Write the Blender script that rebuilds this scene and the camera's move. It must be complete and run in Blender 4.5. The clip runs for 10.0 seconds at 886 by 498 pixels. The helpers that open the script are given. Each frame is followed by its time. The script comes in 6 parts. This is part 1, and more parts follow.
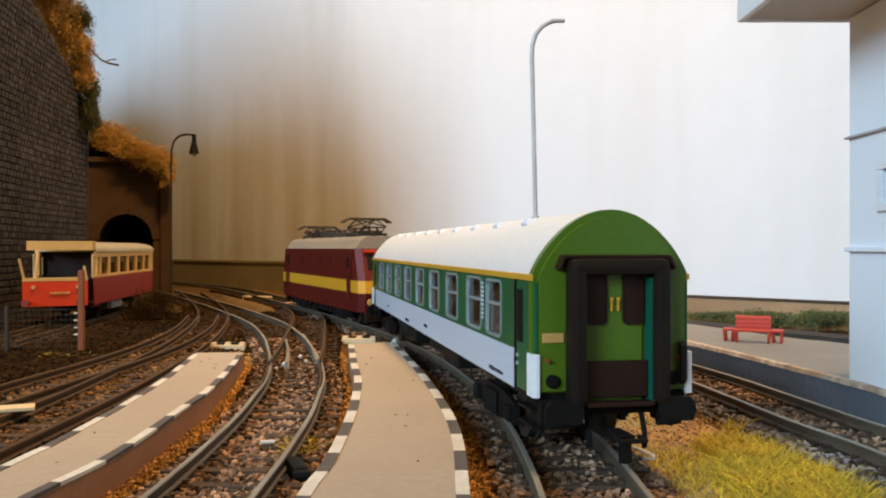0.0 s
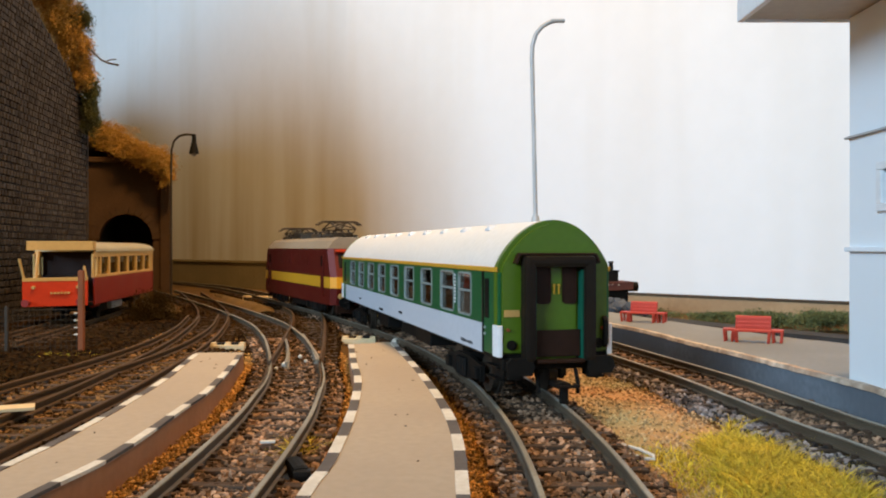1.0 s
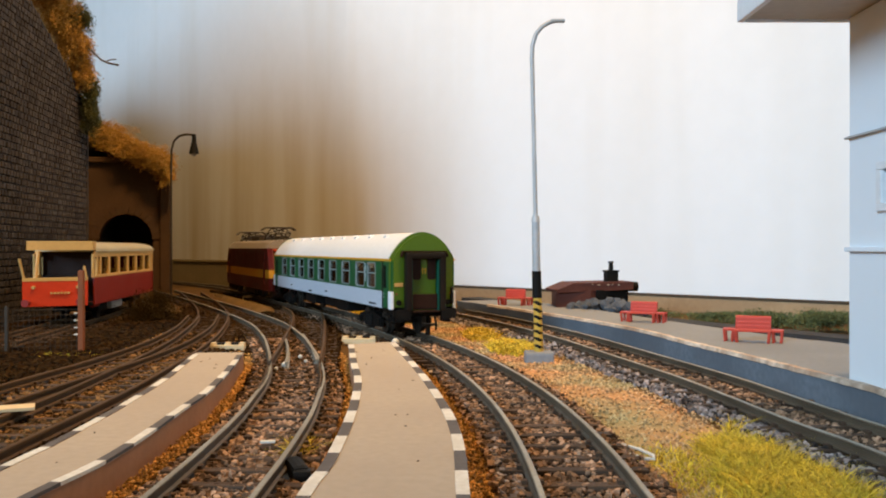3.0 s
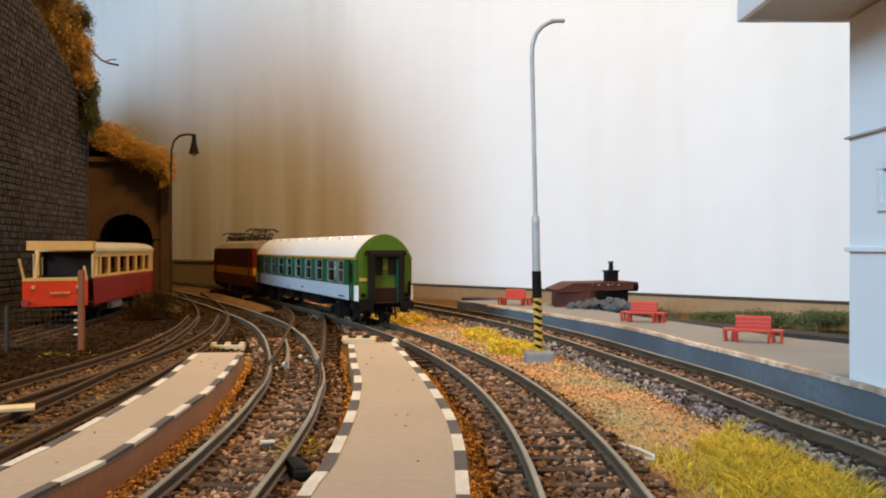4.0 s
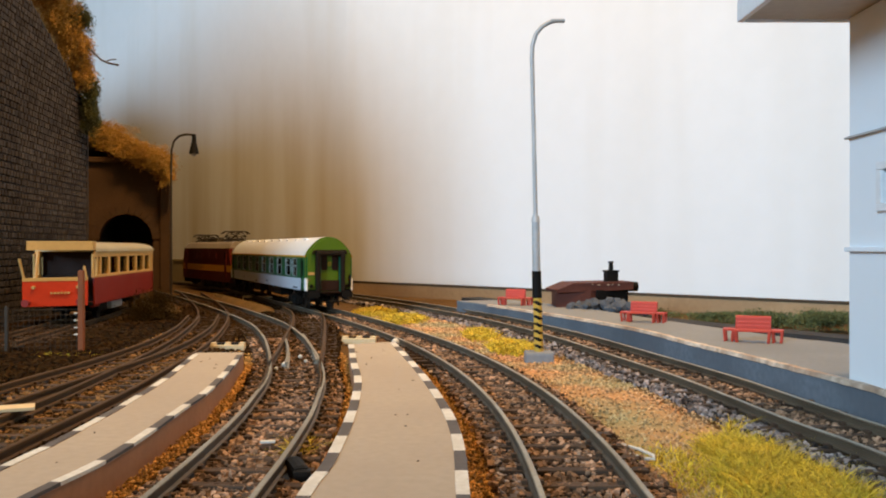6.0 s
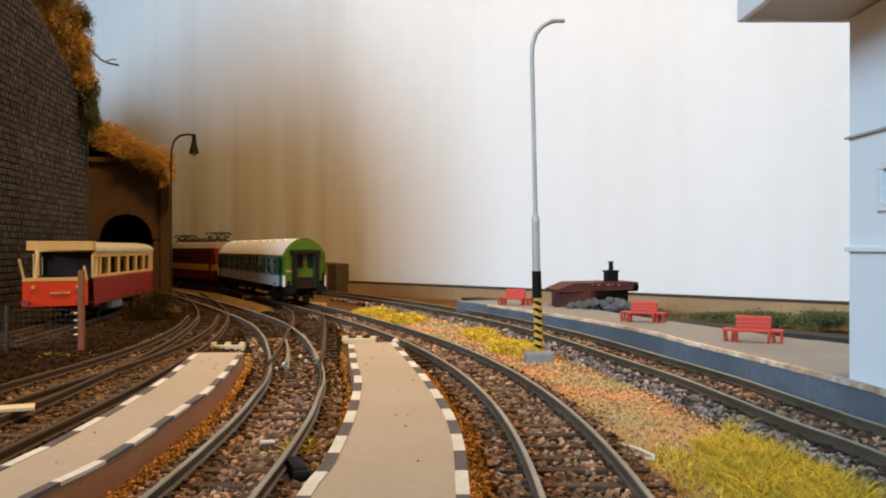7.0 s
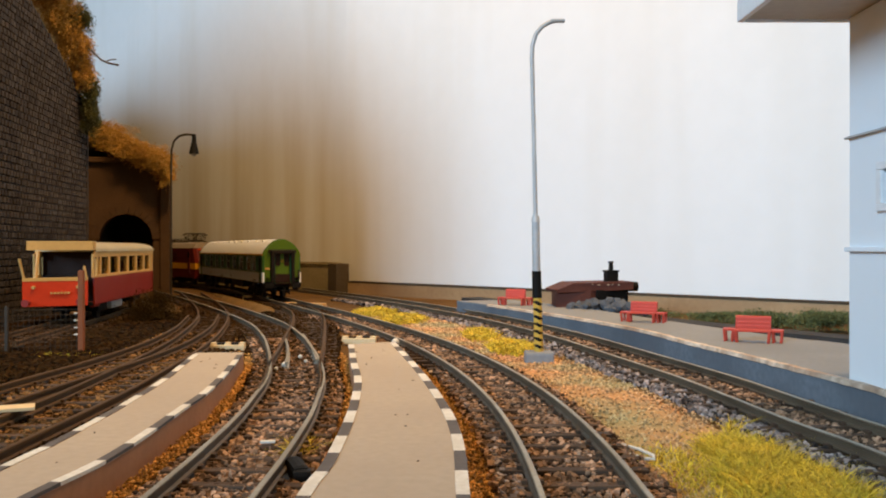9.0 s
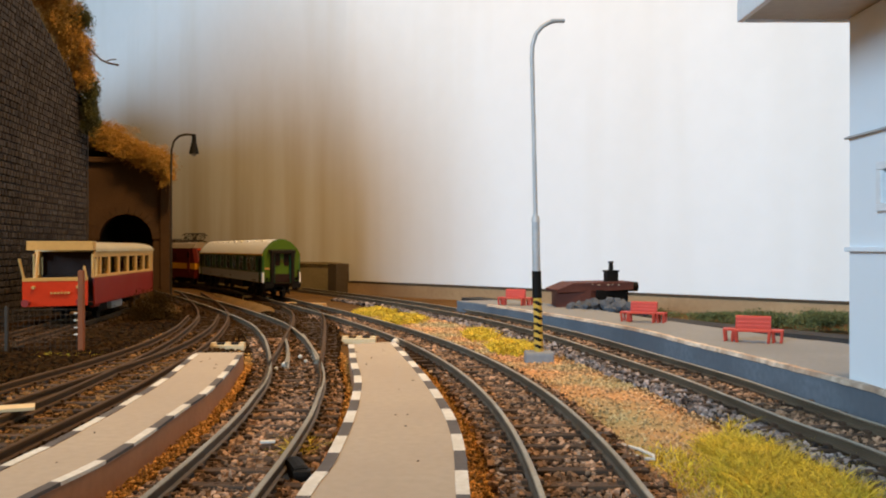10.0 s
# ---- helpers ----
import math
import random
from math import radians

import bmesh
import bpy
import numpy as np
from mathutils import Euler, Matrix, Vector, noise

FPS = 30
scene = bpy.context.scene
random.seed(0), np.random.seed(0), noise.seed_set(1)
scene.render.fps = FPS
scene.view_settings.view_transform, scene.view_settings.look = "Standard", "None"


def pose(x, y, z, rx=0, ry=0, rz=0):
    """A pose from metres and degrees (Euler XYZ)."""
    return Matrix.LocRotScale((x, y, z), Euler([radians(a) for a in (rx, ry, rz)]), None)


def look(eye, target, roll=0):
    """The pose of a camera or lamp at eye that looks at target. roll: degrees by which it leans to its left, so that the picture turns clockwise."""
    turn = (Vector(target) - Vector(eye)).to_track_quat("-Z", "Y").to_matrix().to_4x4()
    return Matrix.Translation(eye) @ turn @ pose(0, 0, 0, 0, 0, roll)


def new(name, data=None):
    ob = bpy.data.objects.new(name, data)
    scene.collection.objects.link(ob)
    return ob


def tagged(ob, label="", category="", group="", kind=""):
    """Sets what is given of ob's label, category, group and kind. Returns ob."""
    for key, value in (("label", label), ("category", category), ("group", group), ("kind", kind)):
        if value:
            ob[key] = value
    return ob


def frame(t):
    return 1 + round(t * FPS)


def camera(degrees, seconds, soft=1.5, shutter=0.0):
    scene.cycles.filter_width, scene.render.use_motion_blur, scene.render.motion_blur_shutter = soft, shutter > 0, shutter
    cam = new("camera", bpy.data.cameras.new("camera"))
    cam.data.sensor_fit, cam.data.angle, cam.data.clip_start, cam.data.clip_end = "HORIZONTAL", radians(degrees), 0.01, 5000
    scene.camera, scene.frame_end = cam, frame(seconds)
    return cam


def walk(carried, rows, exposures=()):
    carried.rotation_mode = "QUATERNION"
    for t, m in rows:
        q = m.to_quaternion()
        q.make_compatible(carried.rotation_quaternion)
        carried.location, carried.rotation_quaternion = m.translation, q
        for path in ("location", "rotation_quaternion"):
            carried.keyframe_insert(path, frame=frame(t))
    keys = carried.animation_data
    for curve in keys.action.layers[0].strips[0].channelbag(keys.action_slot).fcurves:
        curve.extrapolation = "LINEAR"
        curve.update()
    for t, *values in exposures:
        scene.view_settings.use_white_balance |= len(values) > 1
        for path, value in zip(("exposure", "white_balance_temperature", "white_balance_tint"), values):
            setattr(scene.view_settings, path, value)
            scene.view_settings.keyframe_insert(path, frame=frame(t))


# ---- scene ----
cam = camera(55.0, 10.0, soft=2.0)
EYE = (0.0, 0.0, 0.03955)
AIM = (0.0, 1.0, 0.03955 - 0.00126)
walk(cam, [(0.0, look(EYE, AIM)), (10.0, look(EYE, AIM))], exposures=[(0.0, 0.03, 6500, 10), (2.0, 0.03, 6500, 10), (5.5, -0.03, 6500, 10), (10.0, -0.03, 6500, 10)])

# ---------------- light: a daylight window behind, and a shaded warm lamp over the layout ----------------
world = bpy.data.worlds.new("sky")
scene.world = world
world.use_nodes = True
_wn = world.node_tree.nodes
_sky = _wn.new("ShaderNodeTexSky")
_sky.sky_type, _sky.sun_disc, _sky.sun_elevation, _sky.sun_rotation = "NISHITA", False, radians(35), radians(250)
world.node_tree.links.new(_sky.outputs[0], _wn["Background"].inputs[0])
_wn["Background"].inputs[1].default_value = 0.1

MM = 0.001


def area_lamp(name, eye, target, sx, sy, watts, colour):
    d = bpy.data.lights.new(name, "AREA")
    d.shape, d.size, d.size_y, d.energy, d.color = "RECTANGLE", sx, sy, watts, colour
    ob = new(name, d)
    ob.matrix_world = look(eye, target)
    return ob


area_lamp("window_daylight", (-1.86, -1.93, 1.05), (-1.16, -1.217, 1.0), 1.4, 1.0, 112.0, (0.505, 0.755, 1.0))
_d = bpy.data.lights.new("pendant_bulb", "SPOT")
_d.energy, _d.color, _d.spot_size, _d.spot_blend, _d.shadow_soft_size = 54.0, (1.0, 0.61, 0.25), radians(80), 0.9, 0.08
new("pendant_bulb", _d).matrix_world = look((0.12, 0.20, 1.0), (-0.24, 0.62, 0.05))

# ---------------- mesh helpers, all in millimetres ----------------


def part(name, bm, material, parent=None, label="", smooth=False, kind=""):
    """One mesh object from a bmesh in millimetres, under a thing or a part."""
    bmesh.ops.scale(bm, vec=(MM, MM, MM), verts=bm.verts)
    me = bpy.data.meshes.new(name)
    bm.to_mesh(me)
    bm.free()
    if smooth:
        me.shade_smooth()
        me.set_sharp_from_angle(angle=radians(40))
    me.materials.append(material)
    ob = new(name, me)
    if parent is not None:
        ob.parent = parent
    return tagged(ob, label=label, kind=kind)


def thing(name, x, y, z, turn=0.0, label="", category="", group="", kind=""):
    """An Empty at the base of a thing; millimetres and degrees."""
    ob = new(name)
    ob.empty_display_size = 0.01
    ob.matrix_basis = pose(x * MM, y * MM, z * MM, 0, 0, turn)
    return tagged(ob, label, category, group, kind)


def whole(name, bm, material, label, category, group="", kind="", smooth=False):
    return tagged(part(name, bm, material, None, "", smooth), label, category, group, kind)


def box(bm, c, s, bevel=0.0, turn=0.0, m=None):
    """A box of size s about c, with its edges rounded."""
    mat4 = Matrix.Translation(c) @ pose(0, 0, 0, 0, 0, turn) @ Matrix.Diagonal((*s, 1))
    if m is not None:
        mat4 = m @ mat4
    made = bmesh.ops.create_cube(bm, size=1.0, matrix=mat4)["verts"]
    if bevel > 0:
        edges = list({e for v in made for e in v.link_edges})
        bmesh.ops.bevel(bm, geom=edges, offset=bevel, segments=2, affect="EDGES", profile=0.6)
    return bm


def rod(bm, a, b, r0, r1=None, seg=10):
    """A round bar from a to b."""
    a, b = Vector(a), Vector(b)
    r1 = r0 if r1 is None else r1
    d = b - a
    m = Matrix.Translation((a + b) / 2) @ d.to_track_quat("Z", "Y").to_matrix().to_4x4()
    bmesh.ops.create_cone(bm, cap_ends=True, segments=seg, radius1=r0, radius2=r1, depth=d.length, matrix=m)
    return bm


def tube(bm, pts, r, seg=8):
    """A bent round bar through pts."""
    profile = [(r * math.cos(2 * math.pi * k / seg), r * math.sin(2 * math.pi * k / seg)) for k in range(seg)]
    pts = [Vector(p) for p in pts]
    rings = []
    side = None
    for i, p in enumerate(pts):
        t = (pts[min(i + 1, len(pts) - 1)] - pts[max(i - 1, 0)]).normalized()
        if side is None:
            side = t.orthogonal().normalized()
        side = (side - t * side.dot(t)).normalized()
        up = t.cross(side)
        rings.append([bm.verts.new(p + side * u + up * v) for u, v in profile])
    for a, b in zip(rings, rings[1:]):
        for k in range(seg):
            bm.faces.new((a[k], a[(k + 1) % seg], b[(k + 1) % seg], b[k]))
    bm.faces.new(rings[0][::-1])
    bm.faces.new(rings[-1])
    return bm


def prism(bm, outline, lo, hi):
    """An outline in plan, from height lo to height hi."""
    a = [bm.verts.new((x, y, lo)) for x, y in outline]
    b = [bm.verts.new((x, y, hi)) for x, y in outline]
    n = len(outline)
    for k in range(n):
        bm.faces.new((a[k], a[(k + 1) % n], b[(k + 1) % n], b[k]))
    bm.faces.new(a[::-1])
    bm.faces.new(b)
    bmesh.ops.recalc_face_normals(bm, faces=bm.faces)
    return bm


def profile_y(bm, outline, y0, y1):
    """An outline in x and z, drawn out along y."""
    a = [bm.verts.new((x, y0, z)) for x, z in outline]
    b = [bm.verts.new((x, y1, z)) for x, z in outline]
    n = len(outline)
    for k in range(n):
        bm.faces.new((a[k], a[(k + 1) % n], b[(k + 1) % n], b[k]))
    bm.faces.new(a[::-1])
    bm.faces.new(b)
    bmesh.ops.recalc_face_normals(bm, faces=bm.faces)
    return bm


def profile_x(bm, outline, x0, x1):
    """An outline in y and z, drawn out along x."""
    a = [bm.verts.new((x0, y, z)) for y, z in outline]
    b = [bm.verts.new((x1, y, z)) for y, z in outline]
    n = len(outline)
    for k in range(n):
        bm.faces.new((a[k], a[(k + 1) % n], b[(k + 1) % n], b[k]))
    bm.faces.new(a[::-1])
    bm.faces.new(b)
    bmesh.ops.recalc_face_normals(bm, faces=bm.faces)
    return bm


def smooth_line(pts, step):
    """A smooth plan line through pts, resampled to even steps."""
    p = [Vector((*q, 0.0)) for q in pts]
    p = [2 * p[0] - p[1]] + p + [2 * p[-1] - p[-2]]
    dense = []
    for i in range(1, len(p) - 2):
        for k in range(24):
            t = k / 24
            dense.append(0.5 * (2 * p[i] + (p[i + 1] - p[i - 1]) * t + (2 * p[i - 1] - 5 * p[i] + 4 * p[i + 1] - p[i + 2]) * t * t
                                + (3 * p[i] - p[i - 1] - 3 * p[i + 1] + p[i + 2]) * t ** 3))
    dense.append(p[-2])
    return even(dense, step)


def even(dense, step):
    out, left = [dense[0].copy()], step
    for a, b in zip(dense, dense[1:]):
        seg = (b - a).length
        pos = 0.0
        while seg - pos >= left:
            pos += left
            out.append(a.lerp(b, pos / seg))
            left = step
        left -= seg - pos
    return out


def normals(line):
    """The unit vector to the right of the line, point by point."""
    out = []
    for i in range(len(line)):
        t = (line[min(i + 1, len(line) - 1)] - line[max(i - 1, 0)]).normalized()
        out.append(Vector((t.y, -t.x, 0.0)))
    return out


def sweep(bm, line, outline, shift=0.0):
    """An outline (across, up) drawn along a plan line."""
    rings = []
    for p, n in zip(line, normals(line)):
        rings.append([bm.verts.new((p.x + n.x * (shift + u), p.y + n.y * (shift + u), v)) for u, v in outline])
    m = len(outline)
    for a, b in zip(rings, rings[1:]):
        for k in range(m):
            bm.faces.new((a[k], a[(k + 1) % m], b[(k + 1) % m], b[k]))
    bm.faces.new(rings[0][::-1])
    bm.faces.new(rings[-1])
    bmesh.ops.recalc_face_normals(bm, faces=bm.faces)
    return bm


# ---------------- materials ----------------


def surface(name, colour, second=None, rough=0.6, metal=0.0, grain=400.0, bump=0.15, blotch=25.0, third=None, island=0.0, obj=0.0, spec=0.3, dist=0.0004, coat=0.0):
    """A painted, mineral or wooden surface: two scales of colour change, fine relief, varied gloss."""
    m = bpy.data.materials.new(name)
    m.use_nodes = True
    nt = m.node_tree
    N, K = nt.nodes.new, nt.links.new
    b = nt.nodes["Principled BSDF"]
    second = second or tuple(c * 0.82 for c in colour)
    co = N("ShaderNodeTexCoord")
    fine, big = N("ShaderNodeTexNoise"), N("ShaderNodeTexNoise")
    fine.inputs["Scale"].default_value, fine.inputs["Detail"].default_value = grain, 4.0
    big.inputs["Scale"].default_value, big.inputs["Detail"].default_value = blotch, 5.0
    for t in (fine, big):
        K(co.outputs["Object"], t.inputs["Vector"])
    ramp = N("ShaderNodeValToRGB")
    ramp.color_ramp.elements[0].position, ramp.color_ramp.elements[1].position = 0.36, 0.66
    ramp.color_ramp.elements[0].color, ramp.color_ramp.elements[1].color = (*second, 1), (*colour, 1)
    K(big.outputs[0], ramp.inputs[0])
    mix = N("ShaderNodeMixRGB")
    mix.blend_type = "MIX"
    fr = N("ShaderNodeMapRange")
    fr.inputs[1].default_value, fr.inputs[2].default_value, fr.inputs[3].default_value, fr.inputs[4].default_value = 0.35, 0.7, 0.0, 0.55
    K(fine.outputs[0], fr.inputs[0])
    K(fr.outputs[0], mix.inputs[0])
    K(ramp.outputs[0], mix.inputs[1])
    third = third or tuple(c * 0.88 for c in second)
    mix.inputs[2].default_value = (*third, 1)
    last = mix.outputs[0]
    for use, amount in (("island", island), ("obj", obj)):
        if amount > 0:
            hs = N("ShaderNodeHueSaturation")
            mr = N("ShaderNodeMapRange")
            mr.inputs[3].default_value, mr.inputs[4].default_value = 1 - amount, 1 + amount
            if use == "island":
                K(N("ShaderNodeNewGeometry").outputs["Random Per Island"], mr.inputs[0])
            else:
                K(N("ShaderNodeObjectInfo").outputs["Random"], mr.inputs[0])
            K(mr.outputs[0], hs.inputs["Value"])
            K(last, hs.inputs["Color"])
            last = hs.outputs[0]
    K(last, b.inputs["Base Color"])
    rr = N("ShaderNodeMapRange")
    rr.inputs[3].default_value, rr.inputs[4].default_value = max(rough - 0.1, 0.02), min(rough + 0.12, 1.0)
    K(big.outputs[0], rr.inputs[0])
    K(rr.outputs[0], b.inputs["Roughness"])
    b.inputs["Metallic"].default_value = metal
    b.inputs["Specular IOR Level"].default_value = spec
    b.inputs["Coat Weight"].default_value = coat
    if bump > 0:
        bp = N("ShaderNodeBump")
        bp.inputs["Strength"].default_value, bp.inputs["Distance"].default_value = bump, dist
        K(fine.outputs[0], bp.inputs["Height"])
        K(bp.outputs[0], b.inputs["Normal"])
    return m


def glass(name, tint=(0.8, 0.85, 0.85)):
    m = bpy.data.materials.new(name)
    m.use_nodes = True
    b = m.node_tree.nodes["Principled BSDF"]
    b.inputs["Base Color"].default_value = (*tint, 1)
    b.inputs["Roughness"].default_value = 0.04
    b.inputs["Transmission Weight"].default_value = 1.0
    b.inputs["IOR"].default_value = 1.3
    return m




def ranged(nt, socket, a, b, lo, hi):
    """A value taken from the range a to b into the range lo to hi."""
    mr = nt.nodes.new("ShaderNodeMapRange")
    for k, v in enumerate((a, b, lo, hi)):
        mr.inputs[k + 1].default_value = v
    nt.links.new(socket, mr.inputs[0])
    return mr.outputs[0]


def soiled_shaded_wall():
    """White wall paint with faint brown run marks, a few small scuffs and tinted-in corner shade."""
    m = surface("white_wall_paint_soiled_shaded", (0.82, 0.82, 0.82), (0.79, 0.79, 0.80), 0.85, grain=60, blotch=1.5, bump=0.05, third=(0.78, 0.78, 0.78))
    nt = m.node_tree
    N, K = nt.nodes.new, nt.links.new
    b = nt.nodes["Principled BSDF"]
    base = b.inputs["Base Color"].links[0].from_socket
    co, mp, tex = N("ShaderNodeTexCoord"), N("ShaderNodeMapping"), N("ShaderNodeTexNoise")
    mp.inputs["Scale"].default_value = (9.0, 9.0, 0.7)
    K(co.outputs["Object"], mp.inputs[0])
    K(mp.outputs[0], tex.inputs["Vector"])
    tex.inputs["Scale"].default_value, tex.inputs["Detail"].default_value = 1.6, 3.0
    mr = N("ShaderNodeMapRange")
    mr.inputs[1].default_value, mr.inputs[2].default_value, mr.inputs[3].default_value, mr.inputs[4].default_value = 0.5, 0.75, 0.0, 0.22
    K(tex.outputs[0], mr.inputs[0])
    mix = N("ShaderNodeMixRGB")
    K(mr.outputs[0], mix.inputs[0])
    K(base, mix.inputs[1])
    mix.inputs[2].default_value = (0.58, 0.50, 0.38, 1)
    # ochre and grey-green runs down the wall behind the bend; corner shade tinted in
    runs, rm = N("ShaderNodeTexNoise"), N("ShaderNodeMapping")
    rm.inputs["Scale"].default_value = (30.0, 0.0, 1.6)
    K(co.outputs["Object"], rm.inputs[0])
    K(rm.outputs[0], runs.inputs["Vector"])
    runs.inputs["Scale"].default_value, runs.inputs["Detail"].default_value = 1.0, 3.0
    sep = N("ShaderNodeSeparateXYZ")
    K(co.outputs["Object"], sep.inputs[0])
    # the shade's tint fades out sideways and grows towards the bottom
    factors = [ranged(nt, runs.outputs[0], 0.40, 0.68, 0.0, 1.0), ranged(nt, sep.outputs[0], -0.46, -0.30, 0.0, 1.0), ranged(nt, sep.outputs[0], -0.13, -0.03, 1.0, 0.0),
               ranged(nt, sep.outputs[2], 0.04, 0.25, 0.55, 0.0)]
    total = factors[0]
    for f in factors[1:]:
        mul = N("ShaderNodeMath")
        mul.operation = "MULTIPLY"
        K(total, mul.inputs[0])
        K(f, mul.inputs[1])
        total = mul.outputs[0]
    stain_shade = N("ShaderNodeMixRGB")
    K(total, stain_shade.inputs[0])
    K(mix.outputs[0], stain_shade.inputs[1])
    stain_shade.inputs[2].default_value = (0.40, 0.29, 0.10, 1)
    mix = stain_shade
    spot, sr, mix2 = N("ShaderNodeTexVoronoi"), N("ShaderNodeMapRange"), N("ShaderNodeMixRGB")
    spot.inputs["Scale"].default_value = 7.0
    K(co.outputs["Object"], spot.inputs["Vector"])
    sr.inputs[1].default_value, sr.inputs[2].default_value, sr.inputs[3].default_value, sr.inputs[4].default_value = 0.02, 0.045, 0.16, 0.0
    K(spot.outputs["Distance"], sr.inputs[0])
    K(sr.outputs[0], mix2.inputs[0])
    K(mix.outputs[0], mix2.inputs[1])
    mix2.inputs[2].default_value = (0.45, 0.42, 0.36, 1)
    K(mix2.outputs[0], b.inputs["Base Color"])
    return m


WALL_SOILED_SHADED = soiled_shaded_wall()
# orange for the unseen walls and ceiling, to warm the bounced light
ROOM_BOUNCE = surface("warm_bounce_room_paint", (0.40, 0.21, 0.065), (0.36, 0.19, 0.058), 0.85, grain=60, blotch=1.5, bump=0.05)
ROOM_FLOOR = surface("brown_parquet", (0.30, 0.18, 0.09), (0.24, 0.14, 0.07), 0.5, grain=90, blotch=3)
EARTH = surface("ochre_scatter_earth", (0.17, 0.09, 0.03), (0.11, 0.06, 0.02), 0.95, grain=900, blotch=28, bump=0.9, third=(0.10, 0.06, 0.03), dist=0.0012, spec=0.06)
RAIL_TOP = surface("worn_rail_head", (0.40, 0.37, 0.30), (0.24, 0.21, 0.16), 0.45, 0.35, grain=700, blotch=40, bump=0.05)
RAIL_RUSTY = surface("rusty_rail_head", (0.095, 0.05, 0.018), (0.065, 0.034, 0.012), 0.7, 0.1, grain=700, blotch=40)
RAIL_SIDE = surface("weathered_rail_steel", (0.115, 0.088, 0.058), (0.07, 0.05, 0.03), 0.55, 0.1, grain=700, blotch=60, third=(0.10, 0.07, 0.05))
SLEEPER = surface("dark_sleeper_plastic", (0.075, 0.045, 0.027), (0.052, 0.031, 0.018), 0.75, grain=900, blotch=90, bump=0.4, obj=0.3)
BALLAST_BROWN = surface("brown_ballast_stone", (0.38, 0.235, 0.15), (0.18, 0.105, 0.06), 0.9, grain=1500, blotch=120, bump=0.3, island=0.9, spec=0.06)
# brown ballast for lines in shade, the shade put into its colour
BALLAST_SHADED = surface("shaded_brown_ballast", (0.050, 0.026, 0.009), (0.032, 0.017, 0.006), 0.9, grain=1500, blotch=120, bump=0.3, island=0.6, spec=0.06)
BALLAST_OLD = surface("old_brown_ballast", (0.23, 0.125, 0.05), (0.11, 0.058, 0.022), 0.9, grain=1500, blotch=120, bump=0.3, island=0.9, spec=0.06)
BALLAST_GREY = surface("grey_ballast_stone", (0.30, 0.25, 0.225), (0.17, 0.135, 0.12), 0.9, grain=1500, blotch=120, bump=0.3, island=0.9, spec=0.06)
CARD = surface("grey_platform_card", (0.42, 0.345, 0.265), (0.38, 0.31, 0.24), 0.9, grain=500, blotch=22, bump=0.12, third=(0.34, 0.285, 0.215))
PLAT_SIDE = surface("brown_platform_side", (0.42, 0.20, 0.10), (0.33, 0.155, 0.075), 0.8, grain=500, blotch=30)
KERB_WHITE = surface("chalk_white_kerb", (0.70, 0.67, 0.61), (0.60, 0.56, 0.49), 0.8, grain=700, blotch=90, third=(0.48, 0.44, 0.37))
KERB_DARK = surface("slate_grey_kerb", (0.12, 0.105, 0.10), (0.09, 0.078, 0.074), 0.8, grain=700, blotch=90)
CONCRETE = surface("pale_concrete", (0.50, 0.49, 0.47), (0.43, 0.42, 0.40), 0.9, grain=600, blotch=40, bump=0.25)
DULL_CONCRETE = surface("dull_brown_concrete", (0.30, 0.235, 0.13), (0.24, 0.19, 0.10), 0.9, grain=400, blotch=30, bump=0.25)
PLAT_CONCRETE = surface("grey_platform_concrete", (0.25, 0.255, 0.26), (0.215, 0.22, 0.225), 0.9, grain=600, blotch=40, bump=0.2)
SAND = surface("pinkish_orange_sand", (0.64, 0.31, 0.13), (0.40, 0.32, 0.16), 0.95, grain=1400, blotch=34, bump=0.6, third=(0.24, 0.16, 0.08), dist=0.0006, spec=0.06)
PILLAR_BROWN = surface("dark_brown_pillar", (0.075, 0.055, 0.035), (0.055, 0.04, 0.025), 0.9, grain=400, blotch=30)
SLATE_SIDE = surface("blue_grey_platform_side", (0.17, 0.19, 0.215), (0.12, 0.132, 0.15), 0.8, grain=600, blotch=40)
WOOD_TRIM = surface("brown_wood_strip", (0.42, 0.28, 0.15), (0.33, 0.21, 0.11), 0.6, grain=300, blotch=15)
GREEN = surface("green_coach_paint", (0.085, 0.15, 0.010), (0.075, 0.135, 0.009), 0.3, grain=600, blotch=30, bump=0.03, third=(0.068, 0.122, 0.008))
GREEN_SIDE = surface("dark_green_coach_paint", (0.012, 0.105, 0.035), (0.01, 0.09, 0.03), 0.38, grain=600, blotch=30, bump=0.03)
COACH_WHITE = surface("light_grey_coach_paint", (0.52, 0.55, 0.60), (0.49, 0.52, 0.57), 0.45, grain=600, blotch=30, bump=0.03)
ROOF_WHITE = surface("off_white_roof_paint", (0.72, 0.71, 0.69), (0.68, 0.67, 0.64), 0.35, grain=500, blotch=30, bump=0.0)
BLACK = surface("matt_black_plastic", (0.006, 0.0055, 0.005), (0.009, 0.0075, 0.006), 0.6, grain=700, blotch=60, spec=0.12)
LOCO_RED = surface("dark_red_loco_paint", (0.12, 0.010, 0.006), (0.10, 0.008, 0.005), 0.45, grain=600, blotch=30, bump=0.03)
YELLOW = surface("amber_yellow_paint", (0.72, 0.34, 0.02), (0.66, 0.30, 0.018), 0.45, grain=600, blotch=30, bump=0.03)

# ---------------- the room ----------------


